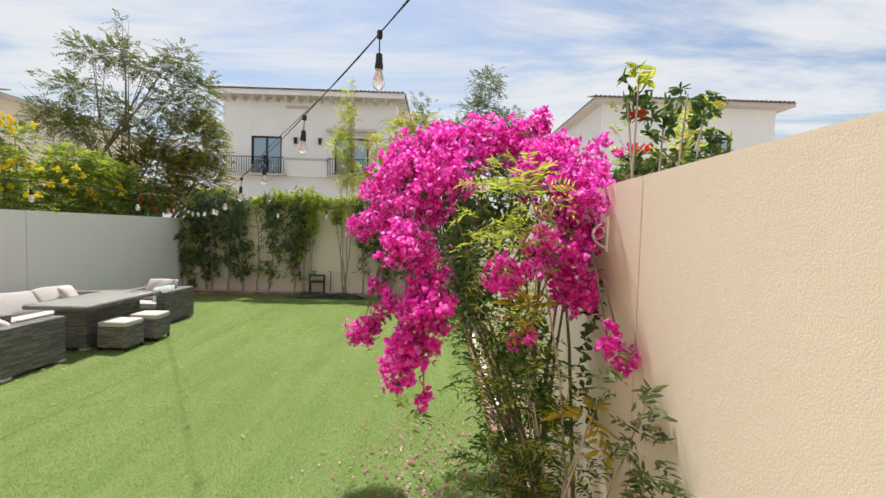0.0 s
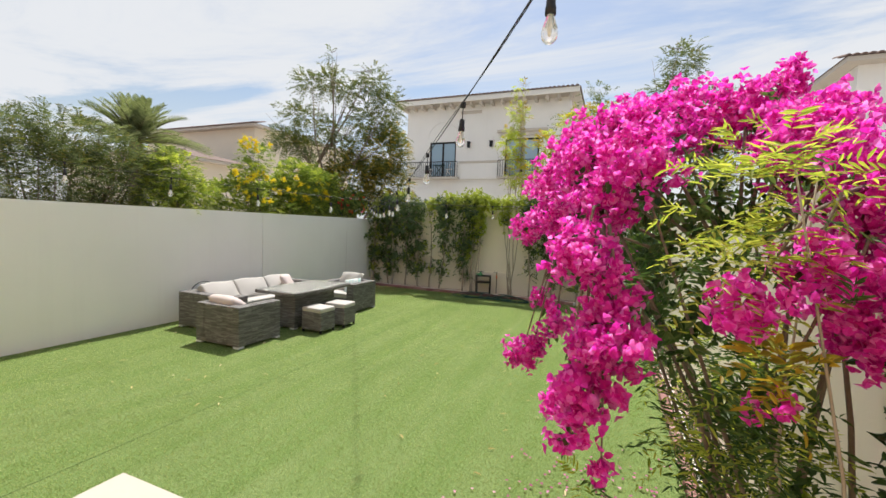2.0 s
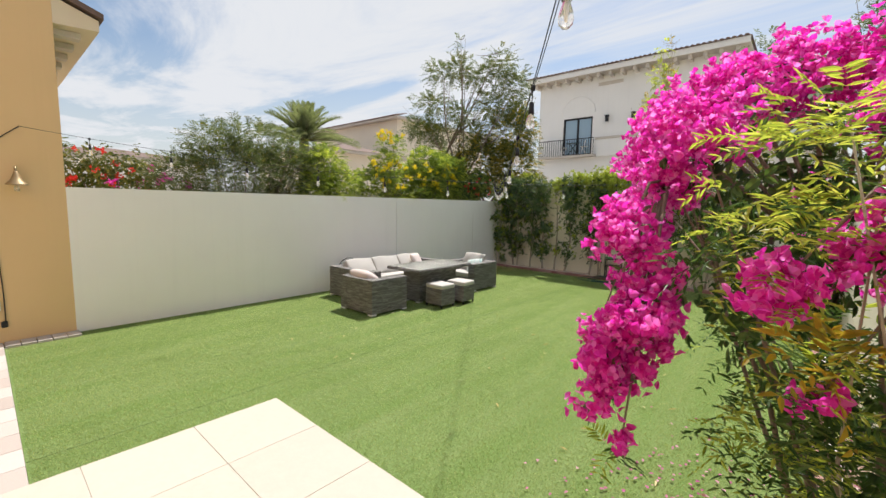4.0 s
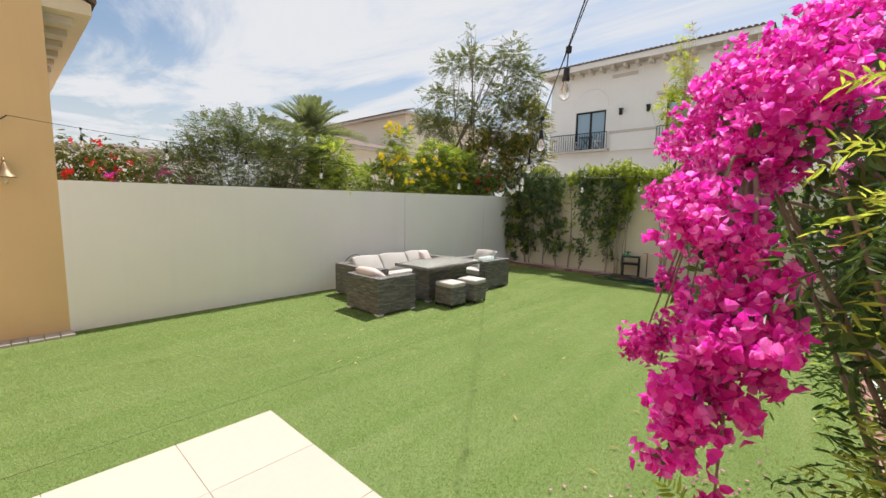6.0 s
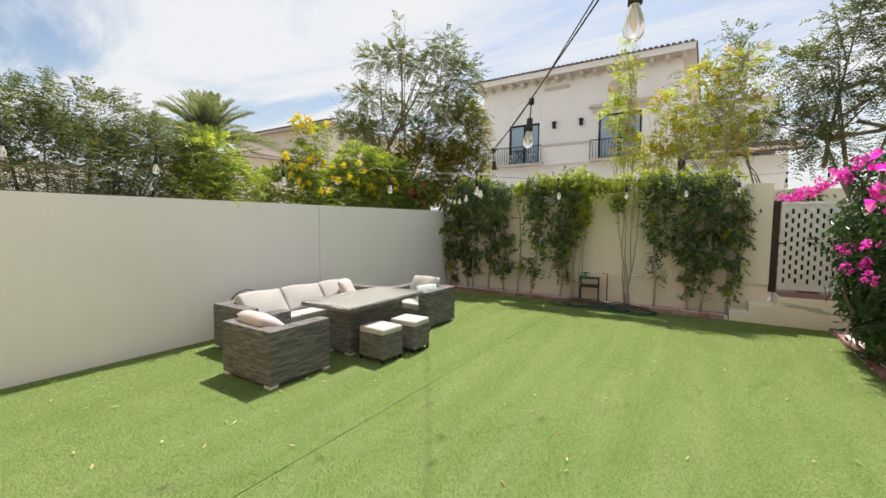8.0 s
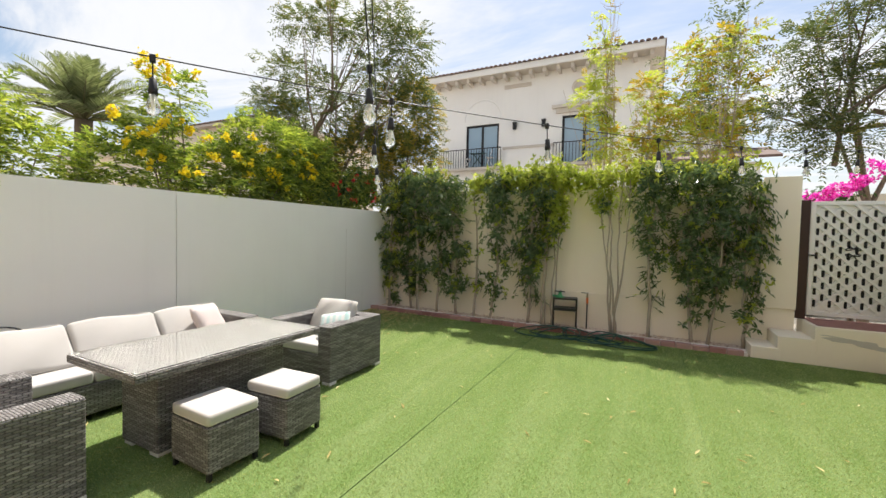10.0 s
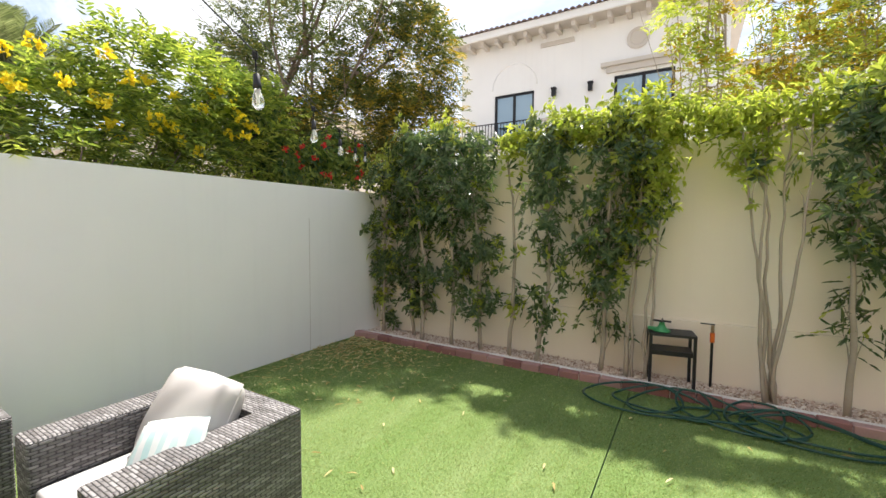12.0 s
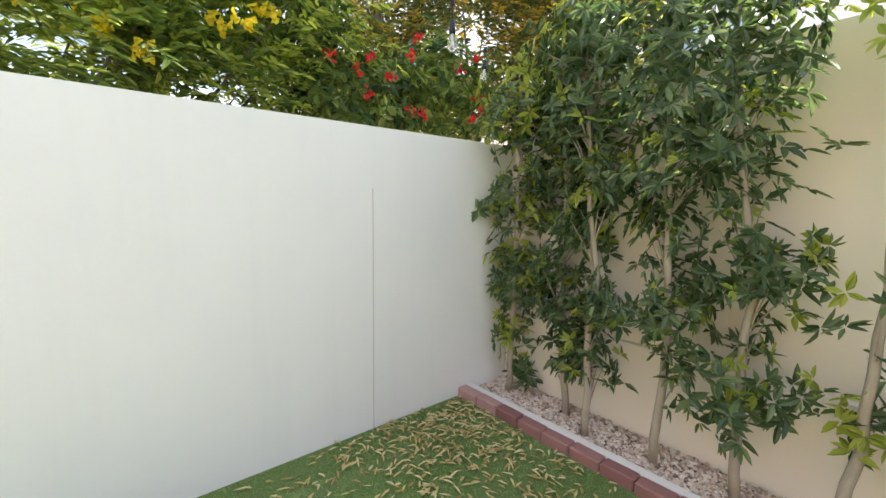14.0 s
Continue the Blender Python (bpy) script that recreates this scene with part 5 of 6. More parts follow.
bush("feathery_bush", [(-7.55, 4.8, 2.55, 0.40, 0.45, 0.50), (-7.56, 3.25, 2.38, 0.60, 1.0, 0.65), (-7.51, 4.25, 2.45, 0.52, 0.70, 0.58), (-7.46, 2.4, 2.18, 0.5, 0.65, 0.42), (-7.61, 3.6, 3.08, 0.48, 0.70, 0.34), (-7.51, 2.8, 2.95, 0.42, 0.45, 0.30), (-7.56, 4.4, 2.90, 0.40, 0.42, 0.26)], 900, 95, L_GREY, "wide feathery grey-green bush beyond the pale wall", "sprig", 0.055, 0.24, (-7.6, 3.3), pairs=7, length=0.34, second=(L_OLIVE, 0.30))
bush("green_bush", [(-7.15, 4.95, 2.62, 0.32, 0.42, 0.46), (-7.1, 4.75, 2.15, 0.32, 0.5, 0.40), (-7.15, 5.35, 2.25, 0.3, 0.4, 0.42)], 1300, 96, L_FRESH, "bright green bush beyond the pale wall", "sprig", 0.065, 0.34, (-7.4, 5.0), pairs=5, second=(L_LIME, 0.5))
bush("bougainvillea", [(-8.6, 1.6, 2.2, 0.8, 0.7, 0.6), (-8.6, 0.9, 2.3, 0.6, 0.5, 0.5), (-8.5, 2.3, 1.95, 0.5, 0.5, 0.4)], 520, 97, L_OLIVE, "bougainvillea with red and pink flowers beyond the pale wall", leaf=0.07, width=0.5, base=(-8.8, 1.5),
     flowers=((L_RED, spots(98, 16, (-8.2, 0.8, 1.9), (-7.8, 2.0, 2.7)), 0.05, 900, 4, 3), (L_MAGENTA, spots(99, 12, (-8.2, 1.3, 2.0), (-7.8, 2.6, 2.45)), 0.07, 1100, 5, 4)))


def palm(base, height, fronds, length, seed):
    rng = np.random.default_rng(seed)
    ob = thing("date_palm", "date palm with arching grey-green fronds", "palm")
    t = Tubes(10)
    t.add([(base[0], base[1], -0.02), (base[0] + 0.05, base[1], height * 0.5), (base[0], base[1] + 0.05, height)], [0.26, 0.22, 0.2])
    t.build("trunk", M_BARK, ob)
    r = Tubes(4)
    sets = []
    for k in range(fronds):
        a, e = rng.uniform(0, 2 * math.pi), rng.uniform(0.25, 1.45)
        d = np.array([math.cos(a) * math.cos(e), math.sin(a) * math.cos(e), math.sin(e)])
        c = np.array([base[0], base[1] + 0.05, height])
        pts = [c + d * length * f - np.array([0, 0, length * 0.36 * f * f]) for f in np.linspace(0, 1, 9)]
        r.add([tuple(p) for p in pts], [0.018 * (1 - 0.1 * i) for i in range(9)])
        side = np.cross(d, [0, 0, 1.0])
        side /= max(np.linalg.norm(side), 0.1)
        f = np.repeat(np.linspace(0.15, 1, 42), 2)
        P = c + d * (length * f)[:, None] - np.array([0, 0, 1.0]) * (length * 0.36 * f * f)[:, None]
        s = np.tile([1.0, -1.0], 42)[:, None]
        way = side * s + d * 0.8 + np.array([0, 0, 0.35]) + rng.normal(0, 0.08, (84, 3))
        L = 0.42 * (1.1 - 0.6 * f)
        sets.append((P, way, np.tile([0.0, 0.1, 1.0], (84, 1)), L, L * 0.05))
    r.build("frond_ribs", M_TWIG, ob)
    foliage("fronds", sets, L_PALM, ob)


palm((-15.3, 9.1), 4.4, 64, 2.4, 101)


def tree(name, base, height, spread, seed, material, label, kind="sprig", depth=3, forks=3, trunk=0.09, leaf=0.07, width=0.25, length=0.32, pairs=6, per_tip=1, stems=1, rise=0.16, bare=0.35, count=6, second=None, angle=0.62, bark=M_BARK):
    """A forked tree; its leaves hang on the ends of the twigs."""
    rng = np.random.default_rng(seed)
    ob = thing(name, label, "tree")
    t, tips = Tubes(6), []
    for s in range(stems):
        off = rng.normal(0, 0.12 if stems > 1 else 0.01, 2)
        way = (rng.normal(0, 0.22 if stems > 1 else 0.05), rng.normal(0, 0.22 if stems > 1 else 0.05), 1)
        limbs(rng, t, (base[0] + off[0], base[1] + off[1], -0.05), way, height * bare, trunk * (0.8 if stems > 1 else 1), depth, forks, spread, tips, rise)
    t.build("trunk", bark, ob)
    P = np.repeat(np.array([p for p, d in tips]), per_tip, 0)
    D = np.repeat(np.array([d for p, d in tips]), per_tip, 0) + rng.normal(0, angle, (len(P), 3))
    P = P + rng.normal(0, 0.09, P.shape)
    sel = rng.uniform(size=len(P)) < (second[1] if second else 0.0)
    for nm, mask, mt in (("crown", ~sel, material), ("turning_leaves", sel, second[0] if second else material)):
        if mask.sum() > 2:
            made = rosettes(rng, P[mask], D[mask], count, leaf, width) if kind == "rosette" else sprigs(rng, P[mask], D[mask], length, pairs, leaf, width, 0.4)
            foliage(nm, [made], mt, ob)
    return ob


bush("feathery_tree", [(-10.2, 11.0, 4.7, 0.75, 0.6, 0.35), (-9.6, 11.0, 5.5, 0.6, 0.6, 0.32), (-9.0, 10.8, 6.4, 0.55, 0.5, 0.32), (-8.4, 11.0, 6.5, 0.5, 0.5, 0.35), (-7.98, 10.45, 7.05, 0.20, 0.18, 0.18), (-7.8, 11.2, 6.2, 0.45, 0.45, 0.4),
                       (-7.0, 11.4, 6.5, 0.5, 0.5, 0.4), (-6.5, 11.6, 5.7, 0.5, 0.5, 0.5), (-9.4, 11.0, 4.4, 0.75, 0.6, 0.4), (-8.5, 11.2, 5.0, 0.5, 0.5, 0.4), (-7.4, 11.6, 5.3, 0.6, 0.5, 0.5), (-8.0, 11.3, 4.3, 0.6, 0.5, 0.4), (-6.6, 11.9, 4.8, 0.5, 0.5, 0.5)], 330, 110, L_GREY,
     "airy feathery tree with a bare forked trunk beyond the wall", "sprig", 0.085, 0.30, (-8.2, 11.1), category="tree", pairs=6, length=0.36, thick=0.042, limbs_each=1, second=(L_OLIVE, 0.45), shell=0.1, fork=2.6)
bush("feathery_tree", [(-8.0, 11.7, 3.3, 1.0, 0.9, 0.9), (-7.2, 12.6, 3.2, 0.9, 0.8, 0.9), (-7.0, 12.3, 4.4, 0.8, 0.8, 0.8), (-8.8, 10.9, 2.9, 0.9, 0.7, 0.7), (-6.8, 12.8, 2.4, 0.7, 0.6, 0.6)], 330, 112, L_OLIVE,
     "dense olive and gold boughs of a feathery tree", "sprig", 0.085, 0.30, (-7.9, 12.2), category="tree", pairs=6, length=0.36, thick=0.05, limbs_each=1, second=(L_GOLD, 0.28), fork=1.8)

# ---- trees beyond the north wall ----
SLIM = dict(kind="sprig", leaf=0.09, width=0.36, category="tree", pairs=5, length=0.28, thick=0.026, limbs_each=2, bark=M_PALE_BARK, shell=0.1, fork=1.2)
bush("slender_tree", [(-2.60, 13.46, 6.55, 0.20, 0.18, 0.20), (-2.62, 13.46, 5.7, 0.34, 0.3, 0.45), (-2.80, 13.46, 4.7, 0.42, 0.4, 0.55), (-2.50, 13.46, 3.7, 0.38, 0.4, 0.5)], 330, 120, L_LIME, "slender young tree with yellow-green leaves", base=(-2.65, 13.46), second=(L_GOLD, 0.2), **SLIM)
bush("slender_tree", [(-1.75, 13.6, 4.7, 0.35, 0.35, 0.4), (-1.50, 13.6, 3.9, 0.45, 0.4, 0.5), (-1.85, 13.6, 3.4, 0.45, 0.4, 0.5)], 320, 121, L_LIME, "slender young tree with golden leaves", base=(-1.65, 13.6), second=(L_GOLD, 0.5), **SLIM)
bush("slender_tree", [(-0.85, 13.7, 5.3, 0.45, 0.4, 0.45), (-0.15, 13.7, 5.5, 0.42, 0.4, 0.45), (-1.0, 13.7, 4.4, 0.45, 0.4, 0.5), (-0.05, 13.7, 4.5, 0.45, 0.4, 0.5), (-0.45, 13.7, 3.6, 0.6, 0.4, 0.5)], 300, 122, L_LIME, "slender young tree with yellow-green leaves", base=(-0.5, 13.7), second=(L_GOLD, 0.4), **SLIM)
bush("feathery_tree", [(1.0, 13.5, 5.2, 0.6, 0.5, 0.45), (1.8, 13.5, 6.0, 0.6, 0.5, 0.45), (2.7, 13.7, 5.5, 0.7, 0.5, 0.5), (1.4, 13.4, 4.4, 0.6, 0.5, 0.45), (2.4, 13.5, 4.6, 0.6, 0.5, 0.45), (0.75, 13.5, 3.9, 0.5, 0.5, 0.4), (3.3, 13.8, 4.8, 0.7, 0.5, 0.5), (2.1, 13.5, 6.9, 0.5, 0.5, 0.4), (1.3, 13.2, 3.4, 0.55, 0.5, 0.4), (3.0, 13.5, 3.6, 0.8, 0.5, 0.6)], 350, 123, L_GREY,
     "airy feathery tree beyond the gate", "sprig", 0.085, 0.30, (1.9, 13.6), category="tree", pairs=6, length=0.36, thick=0.045, limbs_each=1, second=(L_OLIVE, 0.35), shell=0.1, fork=2.2)
tree("frangipani", (-5.0, 13.2), 2.6, 0.7, 124, L_LIME, "frangipani with thick branches and long leaves", "rosette", depth=2, forks=3, trunk=0.07, leaf=0.28, width=0.30, bare=0.5, count=9, bark=M_PALE_BARK)
tree("round_tree", (1.5, 17.0), 6.6, 0.45, 125, L_GREY, "pale green tree far behind the bougainvillea", depth=4, trunk=0.09, leaf=0.10, width=0.30, length=0.4, pairs=5, bare=0.40, per_tip=2)
bush("hedge", [(-0.5 + 0.9 * k, 15.2, 1.6, 0.7, 0.5, 0.9) for k in range(6)], 60, 126, L_DARK, "clipped dark hedge beyond the gate", leaf=0.09, width=0.4, category="hedge", base=(1.5, 15.2))
bush("hedge", [(-9.5 + 1.1 * k, 15.4, 1.4, 0.8, 0.6, 0.9) for k in range(7)], 50, 127, L_MID, "leafy hedge in the garden behind", leaf=0.09, width=0.4, category="hedge", base=(-6.5, 15.4))

long_wall("neighbour_wall", "x", 16.4, 1, -2.0, 9.0, 2.7, (), M_WALL_CREAM, "cream rendered boundary wall of the garden behind")

# ---- planting beyond the east wall ----
bush("orchid_bush", [(2.0, 2.5, 2.25, 0.30, 0.5, 0.22), (1.78, 2.15, 2.2, 0.15, 0.2, 0.2), (2.3, 2.3, 2.3, 0.3, 0.3, 0.25), (2.5, 3.2, 2.4, 0.4, 0.5, 0.30), (2.0, 3.8, 2.3, 0.35, 0.6, 0.30)], 520, 130, L_MID, "shrub with broad drooping leaves and pink buds over the wall",
     leaf=0.075, width=0.42, base=(2.1, 2.5), flowers=((L_RED, spots(131, 4, (1.7, 1.9, 2.25), (2.0, 2.6, 2.6)), 0.016, 2000, 3, 3), (L_MAGENTA, spots(132, 6, (1.66, 1.9, 2.3), (1.9, 2.6, 2.6)), 0.05, 1800, 5, 4)), bark=M_PALE_BARK, count=7, second=(L_OLIVE, 0.4))
bush("orchid_tree", [(1.68, 1.85, 2.80, 0.08, 0.08, 0.08), (1.74, 1.95, 2.68, 0.10, 0.10, 0.08), (1.98, 1.95, 2.72, 0.08, 0.08, 0.06), (1.88, 2.0, 2.55, 0.10, 0.1, 0.08), (2.25, 2.2, 2.70, 0.12, 0.1, 0.08), (2.42, 2.3, 2.78, 0.10, 0.1, 0.07), (2.6, 2.6, 2.6, 0.15, 0.1, 0.1)], 3600, 133, L_MID, "spindly shrub with drooping leaves at its bare tips",
     leaf=0.085, width=0.36, base=(2.0, 2.2), thick=0.016, limbs_each=1, bark=M_PALE_BARK, count=7, second=(L_LIME, 0.2))
tree("cassia_tree", (4.1, 5.0), 3.3, 0.5, 134, L_LIME, "small tree with yellow flowers beyond the wall", depth=3, trunk=0.05, leaf=0.08, width=0.35, length=0.25, pairs=5, bare=0.42, second=(L_GOLD, 0.25))


# ---- neighbouring houses ----
def holed_wall(x0, x1, z0, z1, holes, y, thick):
    """An upright wall facing -y with rectangular openings and their reveals."""
    bm = bmesh.new()
    xs = sorted({x0, x1, *(h[0] for h in holes), *(h[1] for h in holes)})
    zs = sorted({z0, z1, *(h[2] for h in holes), *(h[3] for h in holes)})
    for a, b in zip(xs, xs[1:]):
        for c, d in zip(zs, zs[1:]):
            if any(h[0] <= a and b <= h[1] and h[2] <= c and d <= h[3] for h in holes):
                continue
            for yy in (y, y + thick):
                bm.faces.new([bm.verts.new(v) for v in ((a, yy, c), (b, yy, c), (b, yy, d), (a, yy, d))])
    for a, b, c, d in [*holes, (x0, x1, z0, z1)]:
        for p, q in (((a, c), (b, c)), ((b, c), (b, d)), ((b, d), (a, d)), ((a, d), (a, c))):
            bm.faces.new([bm.verts.new(v) for v in ((p[0], y, p[1]), (q[0], y, q[1]), (q[0], y + thick, q[1]), (p[0], y + thick, p[1]))])
    bmesh.ops.remove_doubles(bm, verts=bm.verts, dist=0.0005)
    return bm


def glazed_door(house, x0, x1, z0, z1, y, name="window"):
    """A dark framed pair of panes set back in an opening."""
    bm = bmesh.new()
    xm = (x0 + x1) / 2
    for a in ((x0, z0, x0 + 0.09, z1), (x1 - 0.09, z0, x1, z1), (xm - 0.05, z0, xm + 0.05, z1), (x0 + 0.09, z1 - 0.09, xm - 0.05, z1), (xm + 0.05, z1 - 0.09, x1 - 0.09, z1), (x0 + 0.09, z0, xm - 0.05, z0 + 0.09), (xm + 0.05, z0, x1 - 0.09, z0 + 0.09)):
        add_box(bm, a[0], y + 0.06, a[1], a[2], y + 0.14, a[3])
    w = part(name, bm, M_BLACK, house, "dark framed glazed door")
    for a, b in ((x0 + 0.088, xm - 0.048), (xm + 0.048, x1 - 0.088)):
        part("pane", box(a, y + 0.095, z0 + 0.088, b, y + 0.105, z1 - 0.088), M_GLASS, w)


def barrel_eave(x0, x1, y, z, run, rise, pitch_x=0.21, r=0.085):
    """Rows of half-round clay tiles up a roof slope."""
    V, F = [], []
    k = 0
    x = x0
    while x < x1:
        for j in range(2):
            base = len(V)
            for i in range(7):
                a = math.pi * i / 6
                for f in (0, 1):
                    V.append((x + r * math.cos(a), y + run * f, z + rise * f + r * math.sin(a) * 0.9))
            for i in range(6):
                F.append((base + 2 * i, base + 2 * i + 1, base + 2 * i + 3, base + 2 * i + 2))
            F.append(tuple(base + 2 * i for i in range(7)))
            break
        x += pitch_x
    return V, F


def railing(house, x0, x1, y, z0, z1):
    rail = part("railing", box(x0, y - 0.02, z1 - 0.035, x1, y + 0.02, z1), M_BLACK, house, "thin black balcony railing")
    me = bpy.data.meshes.new("baluster")
    b = box(-0.010, -0.010, z0, 0.010, 0.010, z1 - 0.035)
    b.to_mesh(me)
    b.free()
    me.materials.append(M_BLACK)
    n = int((x1 - x0) / 0.125)
    for i in range(n + 1):
        o = new("baluster", me)
        o.parent = rail
        o.location = (x0 + (x1 - x0) * i / n, y, 0)


HY = 21.46
villa = thing("neighbour_villa", "two-storey off-white villa with a tiled roof and balconies", "house")
holes = [(-9.58, -7.98, 4.62, 6.60), (-5.20, -3.40, 4.62, 6.62)]
part("wall", holed_wall(-11.05, -2.0, -0.05, 8.55, holes, HY, 0.3), M_FACADE, villa)
part("wall", box(-11.05, HY + 0.302, -0.05, -10.75, HY + 9, 8.55), M_FACADE, villa)
part("wall", box(-2.3, HY + 0.302, -0.05, -2.0, HY + 9, 8.55), M_FACADE, villa)
part("inner_floor", box(-10.7, HY + 0.31, 4.3, -2.35, HY + 5, 4.55), M_TRIM, villa)
part("inner_wall", box(-10.7, HY + 5, -0.05, -2.35, HY + 5.1, 8.5), M_TRIM, villa)
for h in holes:
    glazed_door(villa, *h, HY)
part("soffit", box(-11.5, HY - 0.62, 8.552, -1.5, HY + 9.3, 8.66), M_TRIM, villa)
part("gutter_board", box(-11.5, HY - 0.70, 8.555, -1.5, HY - 0.621, 8.80), M_FACADE, villa)
bm = bmesh.new()
e = [(-11.55, HY - 0.72, 8.80), (-1.45, HY - 0.72, 8.80), (-1.45, HY + 9.4, 8.80), (-11.55, HY + 9.4, 8.80)]
rg = [(-8.5, HY + 4.3, 10.1), (-4.5, HY + 4.3, 10.1)]
ev, rv = [bm.verts.new(v) for v in e], [bm.verts.new(v) for v in rg]
bm.faces.new((ev[0], ev[1], rv[1], rv[0]))
bm.faces.new((ev[1], ev[2], rv[1]))
bm.faces.new((ev[2], ev[3], rv[0], rv[1]))
bm.faces.new((ev[3], ev[0], rv[0]))
bm.faces.new(ev[::-1])
roof = part("roof", bm, M_ROOF, villa, "brown clay tile roof")
V, F = barrel_eave(-11.5, -1.45, HY - 0.78, 8.80, 1.2, 0.31)
ob = raw("barrel_tiles", V, F, M_ROOF, roof)
ob["kind"] = "stuff"
for k in range(17):
    x = -11.1 + 0.57 * k
    part("rafter_tail", box(x, HY - 0.55, 8.36, x + 0.14, HY - 0.002, 8.551, bevel=0.015), M_TRIM, villa)
part("vent_panel", box(-7.75, HY - 0.06, 8.05, -6.55, HY - 0.002, 8.20), M_TRIM, villa)
for x0, x1 in ((-10.85, -7.70), (-5.50, -3.20)):
    part("balcony_slab", box(x0, HY - 0.40, 4.50, x1, HY - 0.002, 4.62, bevel=0.01), M_TRIM, villa)
    railing(villa, x0 + 0.04, x1 - 0.04, HY - 0.36, 4.62, 5.46)
part("parapet", box(-7.66, HY - 0.16, 4.50, -5.54, HY - 0.003, 5.36), M_FACADE, villa)
part("parapet_cap", box(-7.72, HY - 0.20, 5.361, -5.48, HY - 0.004, 5.47, bevel=0.01), M_TRIM, villa)
part("cornice", box(-5.62, HY - 0.18, 6.92, -3.0, HY - 0.002, 7.06, bevel=0.02), M_TRIM, villa)
part("cornice", box(-5.45, HY - 0.10, 6.72, -3.17, HY - 0.003, 6.919, bevel=0.01), M_TRIM, villa)
t = Tubes(6)
t.add([(-8.78 + 0.90 * math.cos(a), HY, 6.80 + 0.90 * math.sin(a)) for a in np.linspace(0, math.pi, 22)], [0.03] * 22)
t.build("arch_moulding", M_FACADE, villa, "raised arch over the balcony door")
ring = lathe([(0.34, 0.0), (0.34, 0.05), (0.25, 0.06), (0.22, 0.02), (0.05, 0.03)], 24)
bmesh.ops.rotate(ring, cent=(0, 0, 0), matrix=Matrix.Rotation(radians(90), 3, "X"), verts=ring.verts)
bmesh.ops.translate(ring, vec=(-4.5, HY - 0.001, 7.72), verts=ring.verts)
part("medallion", ring, M_TRIM, villa, "round plaster medallion")
for x in (-7.22, -5.95):
    bm = box(x - 0.07, HY - 0.17, 6.22, x + 0.07, HY - 0.04, 6.48, bevel=0.01)
    add_box(bm, x - 0.09, HY - 0.19, 6.481, x + 0.09, HY - 0.02, 6.53)
    add_box(bm, x - 0.03, HY - 0.039, 6.25, x + 0.03, HY - 0.001, 6.45)
    part("wall_lantern", bm, M_BLACK, villa, "black wall lantern")
rear = thing("neighbour_annexe", "lower off-white wing with a tiled lean-to roof", "house")
part("wall", box(-1.95, 23.0, -0.05, 1.35, 31, 6.75), M_FACADE, rear)
part("parapet_cap", box(-2.05, 22.9, 6.751, 1.45, 31.1, 6.90), M_TRIM, rear)
part("wall", box(-1.7, 21.6, -0.05, 1.6, 22.998, 4.35), M_FACADE, rear)
bm = bmesh.new()
vs = [(-1.9, 21.1, 4.40), (2.1, 21.1, 4.40), (2.1, 22.99, 5.0), (-1.9, 22.99, 5.0)]
lo, hi = [bm.verts.new(v) for v in vs], [bm.verts.new((x, y, z + 0.09)) for x, y, z in vs]
bm.faces.new(lo)
bm.faces.new(hi)
for i in range(4):
    bm.faces.new((lo[i], lo[(i + 1) % 4], hi[(i + 1) % 4], hi[i]))
part("lean_to_roof", bm, M_ROOF, rear)
villa.location = (0.15, -0.17, 0)
rear.location = (0.15, -0.17, 0)
bist = thing("bistro_set", "small folding bistro table with chairs on the balcony", "table", m=pose(0.15, -0.17, 0))
bm = bmesh.new()
add_box(bm, -9.25, HY - 0.33, 5.24, -8.55, HY - 0.06, 5.27)
for a, b in (((-9.2, 4.62), (-8.7, 5.24)), ((-8.6, 4.62), (-9.1, 5.24))):
    add_rod(bm, (a[0], HY - 0.2, a[1]), (b[0], HY - 0.2, b[1]), 0.02)
part("tabletop", bm, M_HOSE, bist)
for x, s in ((-9.45, 1), (-8.3, -1)):
    bm = bmesh.new()
    add_box(bm, x - 0.16, HY - 0.30, 5.03, x + 0.16, HY - 0.05, 5.06)
    add_rod(bm, (x - 0.15 * s, HY - 0.28, 5.42), (x + 0.15 * s, HY - 0.28, 4.62), 0.016)
    add_rod(bm, (x + 0.15 * s, HY - 0.10, 5.03), (x - 0.15 * s, HY - 0.10, 4.62), 0.016)
    part("folding_chair", bm, M_WHITE, bist)
para = thing("parasol", "white garden parasol showing above the hedge", "parasol", m=pose(-10.2, 18.6, 0))
cone = lathe([(1.35, 3.35), (0.7, 3.62), (0.05, 3.85)], 8)
part("canopy", cone, M_WHITE, para)
bm = bmesh.new()
add_rod(bm, (0, 0, -0.03), (0, 0, 3.84), 0.03)
part("pole", bm, M_WHITE, para)


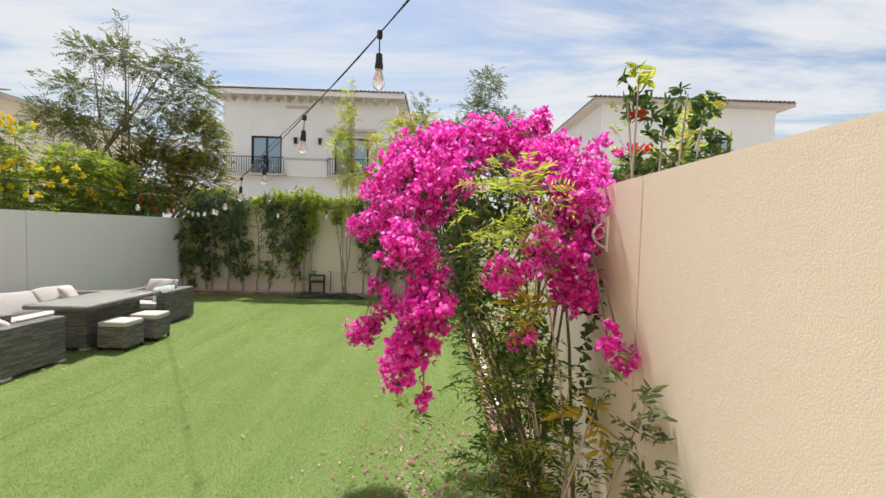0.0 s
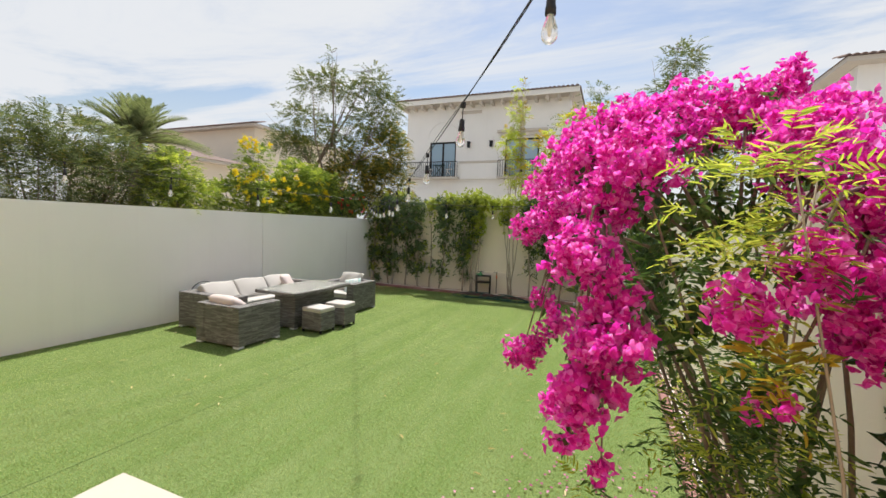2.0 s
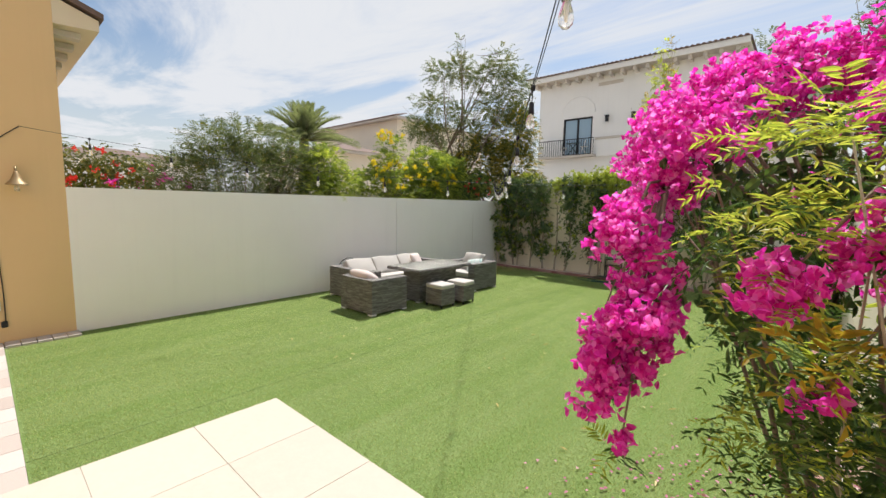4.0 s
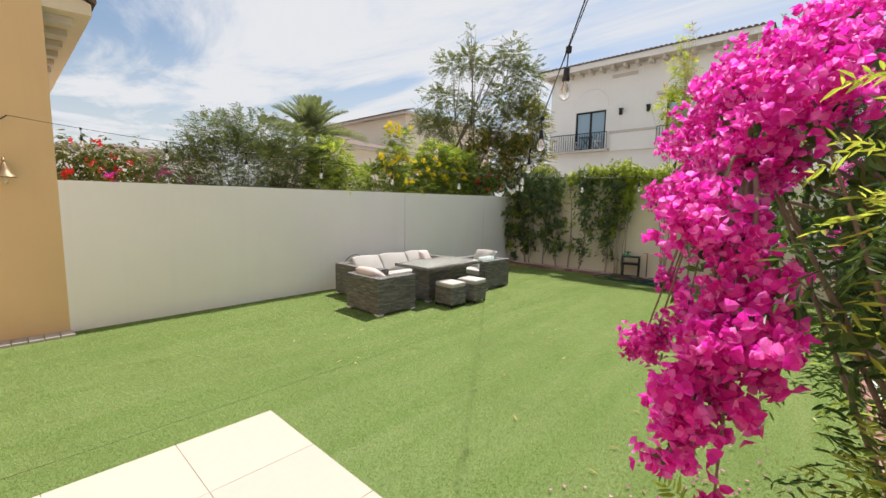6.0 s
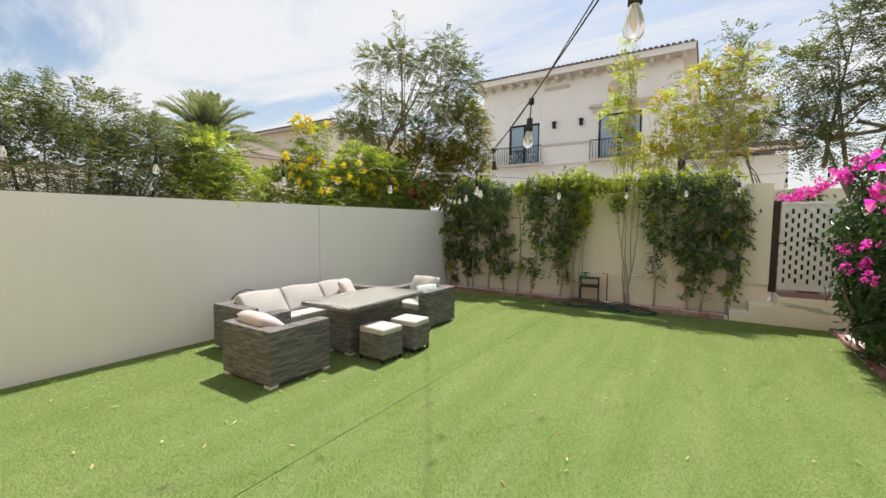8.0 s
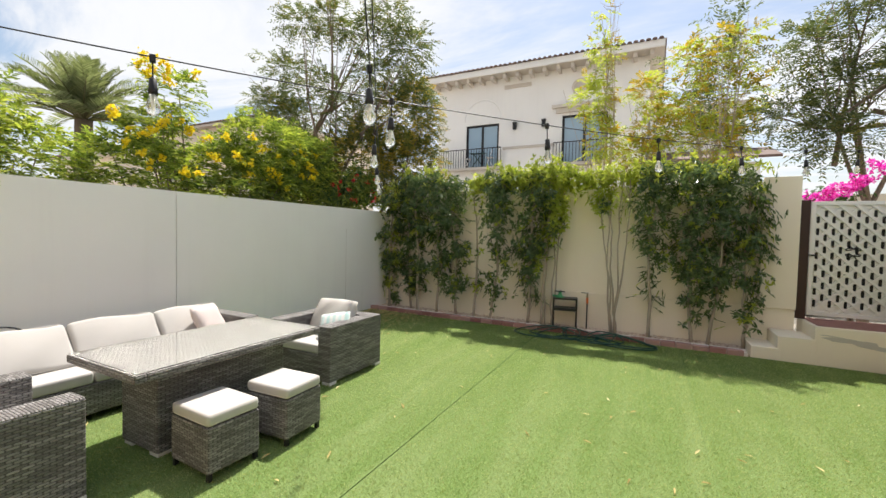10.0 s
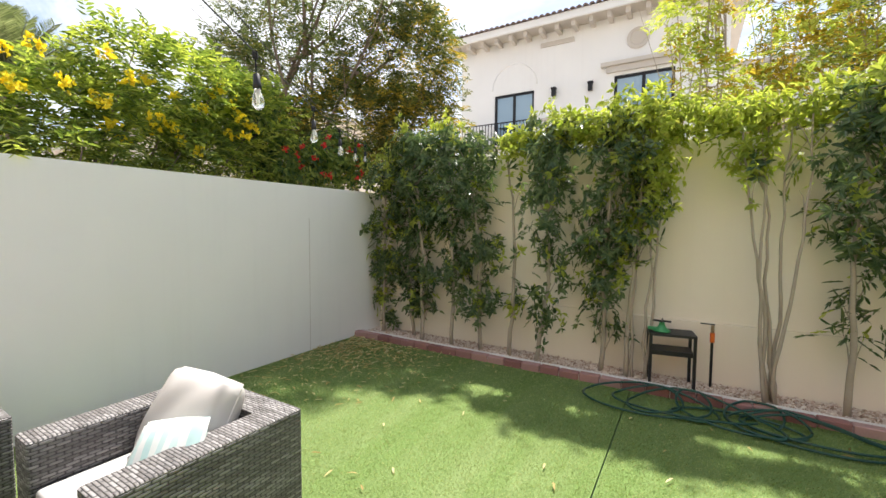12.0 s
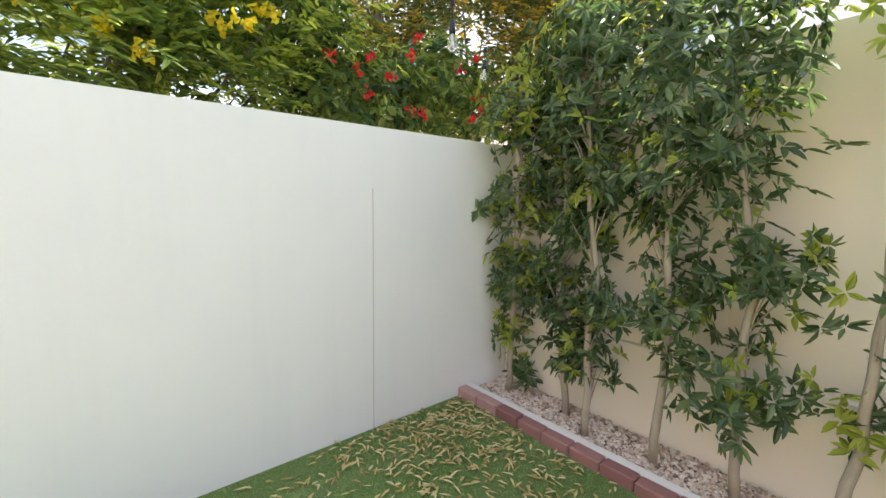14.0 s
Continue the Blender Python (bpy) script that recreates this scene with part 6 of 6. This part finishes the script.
def plain_house(name, x0, x1, y0, y1, wall_z, ridge_z, wall, label, holes=(), over=0.5):
    ob = thing(name, label, "house")
    part("wall", holed_wall(x0, x1, -0.05, wall_z, list(holes), y0, 0.3), wall, ob)
    for h in holes:
        glazed_door(ob, *h, y0)
    part("wall", box(x0, y0 + 0.302, -0.05, x0 + 0.3, y1, wall_z), wall, ob)
    part("wall", box(x1 - 0.3, y0 + 0.302, -0.05, x1, y1, wall_z), wall, ob)
    part("wall", box(x0 + 0.301, y1 - 0.3, -0.05, x1 - 0.301, y1, wall_z), wall, ob)
    part("eave", box(x0 - over, y0 - over, wall_z + 0.002, x1 + over, y1 + over, wall_z + 0.16), M_TRIM, ob)
    bm = bmesh.new()
    z = wall_z + 0.164
    e = [(x0 - over - 0.05, y0 - over - 0.05, z), (x1 + over + 0.05, y0 - over - 0.05, z), (x1 + over + 0.05, y1 + over + 0.05, z), (x0 - over - 0.05, y1 + over + 0.05, z)]
    hw = min(x1 - x0, y1 - y0) / 2
    ym = (y0 + y1) / 2
    if x1 - x0 > y1 - y0:
        rg = [(x0 + hw, ym, ridge_z), (x1 - hw, ym, ridge_z)]
    else:
        xm = (x0 + x1) / 2
        rg = [(xm - 0.2, ym, ridge_z), (xm + 0.2, ym, ridge_z)]
    ev, rv = [bm.verts.new(v) for v in e], [bm.verts.new(v) for v in rg]
    bm.faces.new((ev[0], ev[1], rv[1], rv[0]))
    bm.faces.new((ev[1], ev[2], rv[1]))
    bm.faces.new((ev[2], ev[3], rv[0], rv[1]))
    bm.faces.new((ev[3], ev[0], rv[0]))
    bm.faces.new(ev[::-1])
    roof = part("roof", bm, M_ROOF, ob)
    V, F = barrel_eave(x0 - over, x1 + over, y0 - over - 0.08, z, 1.0, (ridge_z - z) / (ym - y0) * 0.9)
    t = raw("barrel_tiles", V, F, M_ROOF, roof)
    t["kind"] = "stuff"
    return ob


plain_house("neighbour_villa", 8.0, 16.2, 18.6, 26.0, 7.95, 9.2, M_FACADE, "off-white neighbouring villa under a low tiled roof", [(13.2, 14.2, 5.2, 6.6)])
plain_house("neighbour_villa", -33.0, -22.0, 20.5, 31.0, 8.0, 9.6, M_PEACH, "warm cream rendered villa far behind the trees")
plain_house("neighbour_villa", -30.0, -20.5, 14.0, 19.5, 4.9, 5.9, M_PEACH, "low warm cream rendered house behind the shrubs")
plain_house("neighbour_villa", -34.0, -26.0, 1.0, 9.0, 3.9, 4.8, M_FACADE, "far off-white house with a terracotta roof")

# ---- wall hook ----
hook = thing("scroll_bracket", "white wrought-iron scroll bracket on the cream wall", "bracket", m=pose(EAST, 1.50, 1.86))
part("back_plate", box(-0.012, -0.012, -0.10, -0.001, 0.012, 0.09, bevel=0.003), M_WHITE, hook)
t = Tubes(6)
t.add([(-0.008 - 0.10 * math.sin(a * 0.55) * (1 - a / 9), 0, -0.08 + 0.028 * a) for a in np.linspace(0, 5.6, 16)], [0.006] * 16)
t.add([(-0.05 + 0.03 * math.cos(a), 0, 0.0 + 0.03 * math.sin(a)) for a in np.linspace(0, 6.0, 14)], [0.005] * 14)
t.build("scroll", M_WHITE, hook)
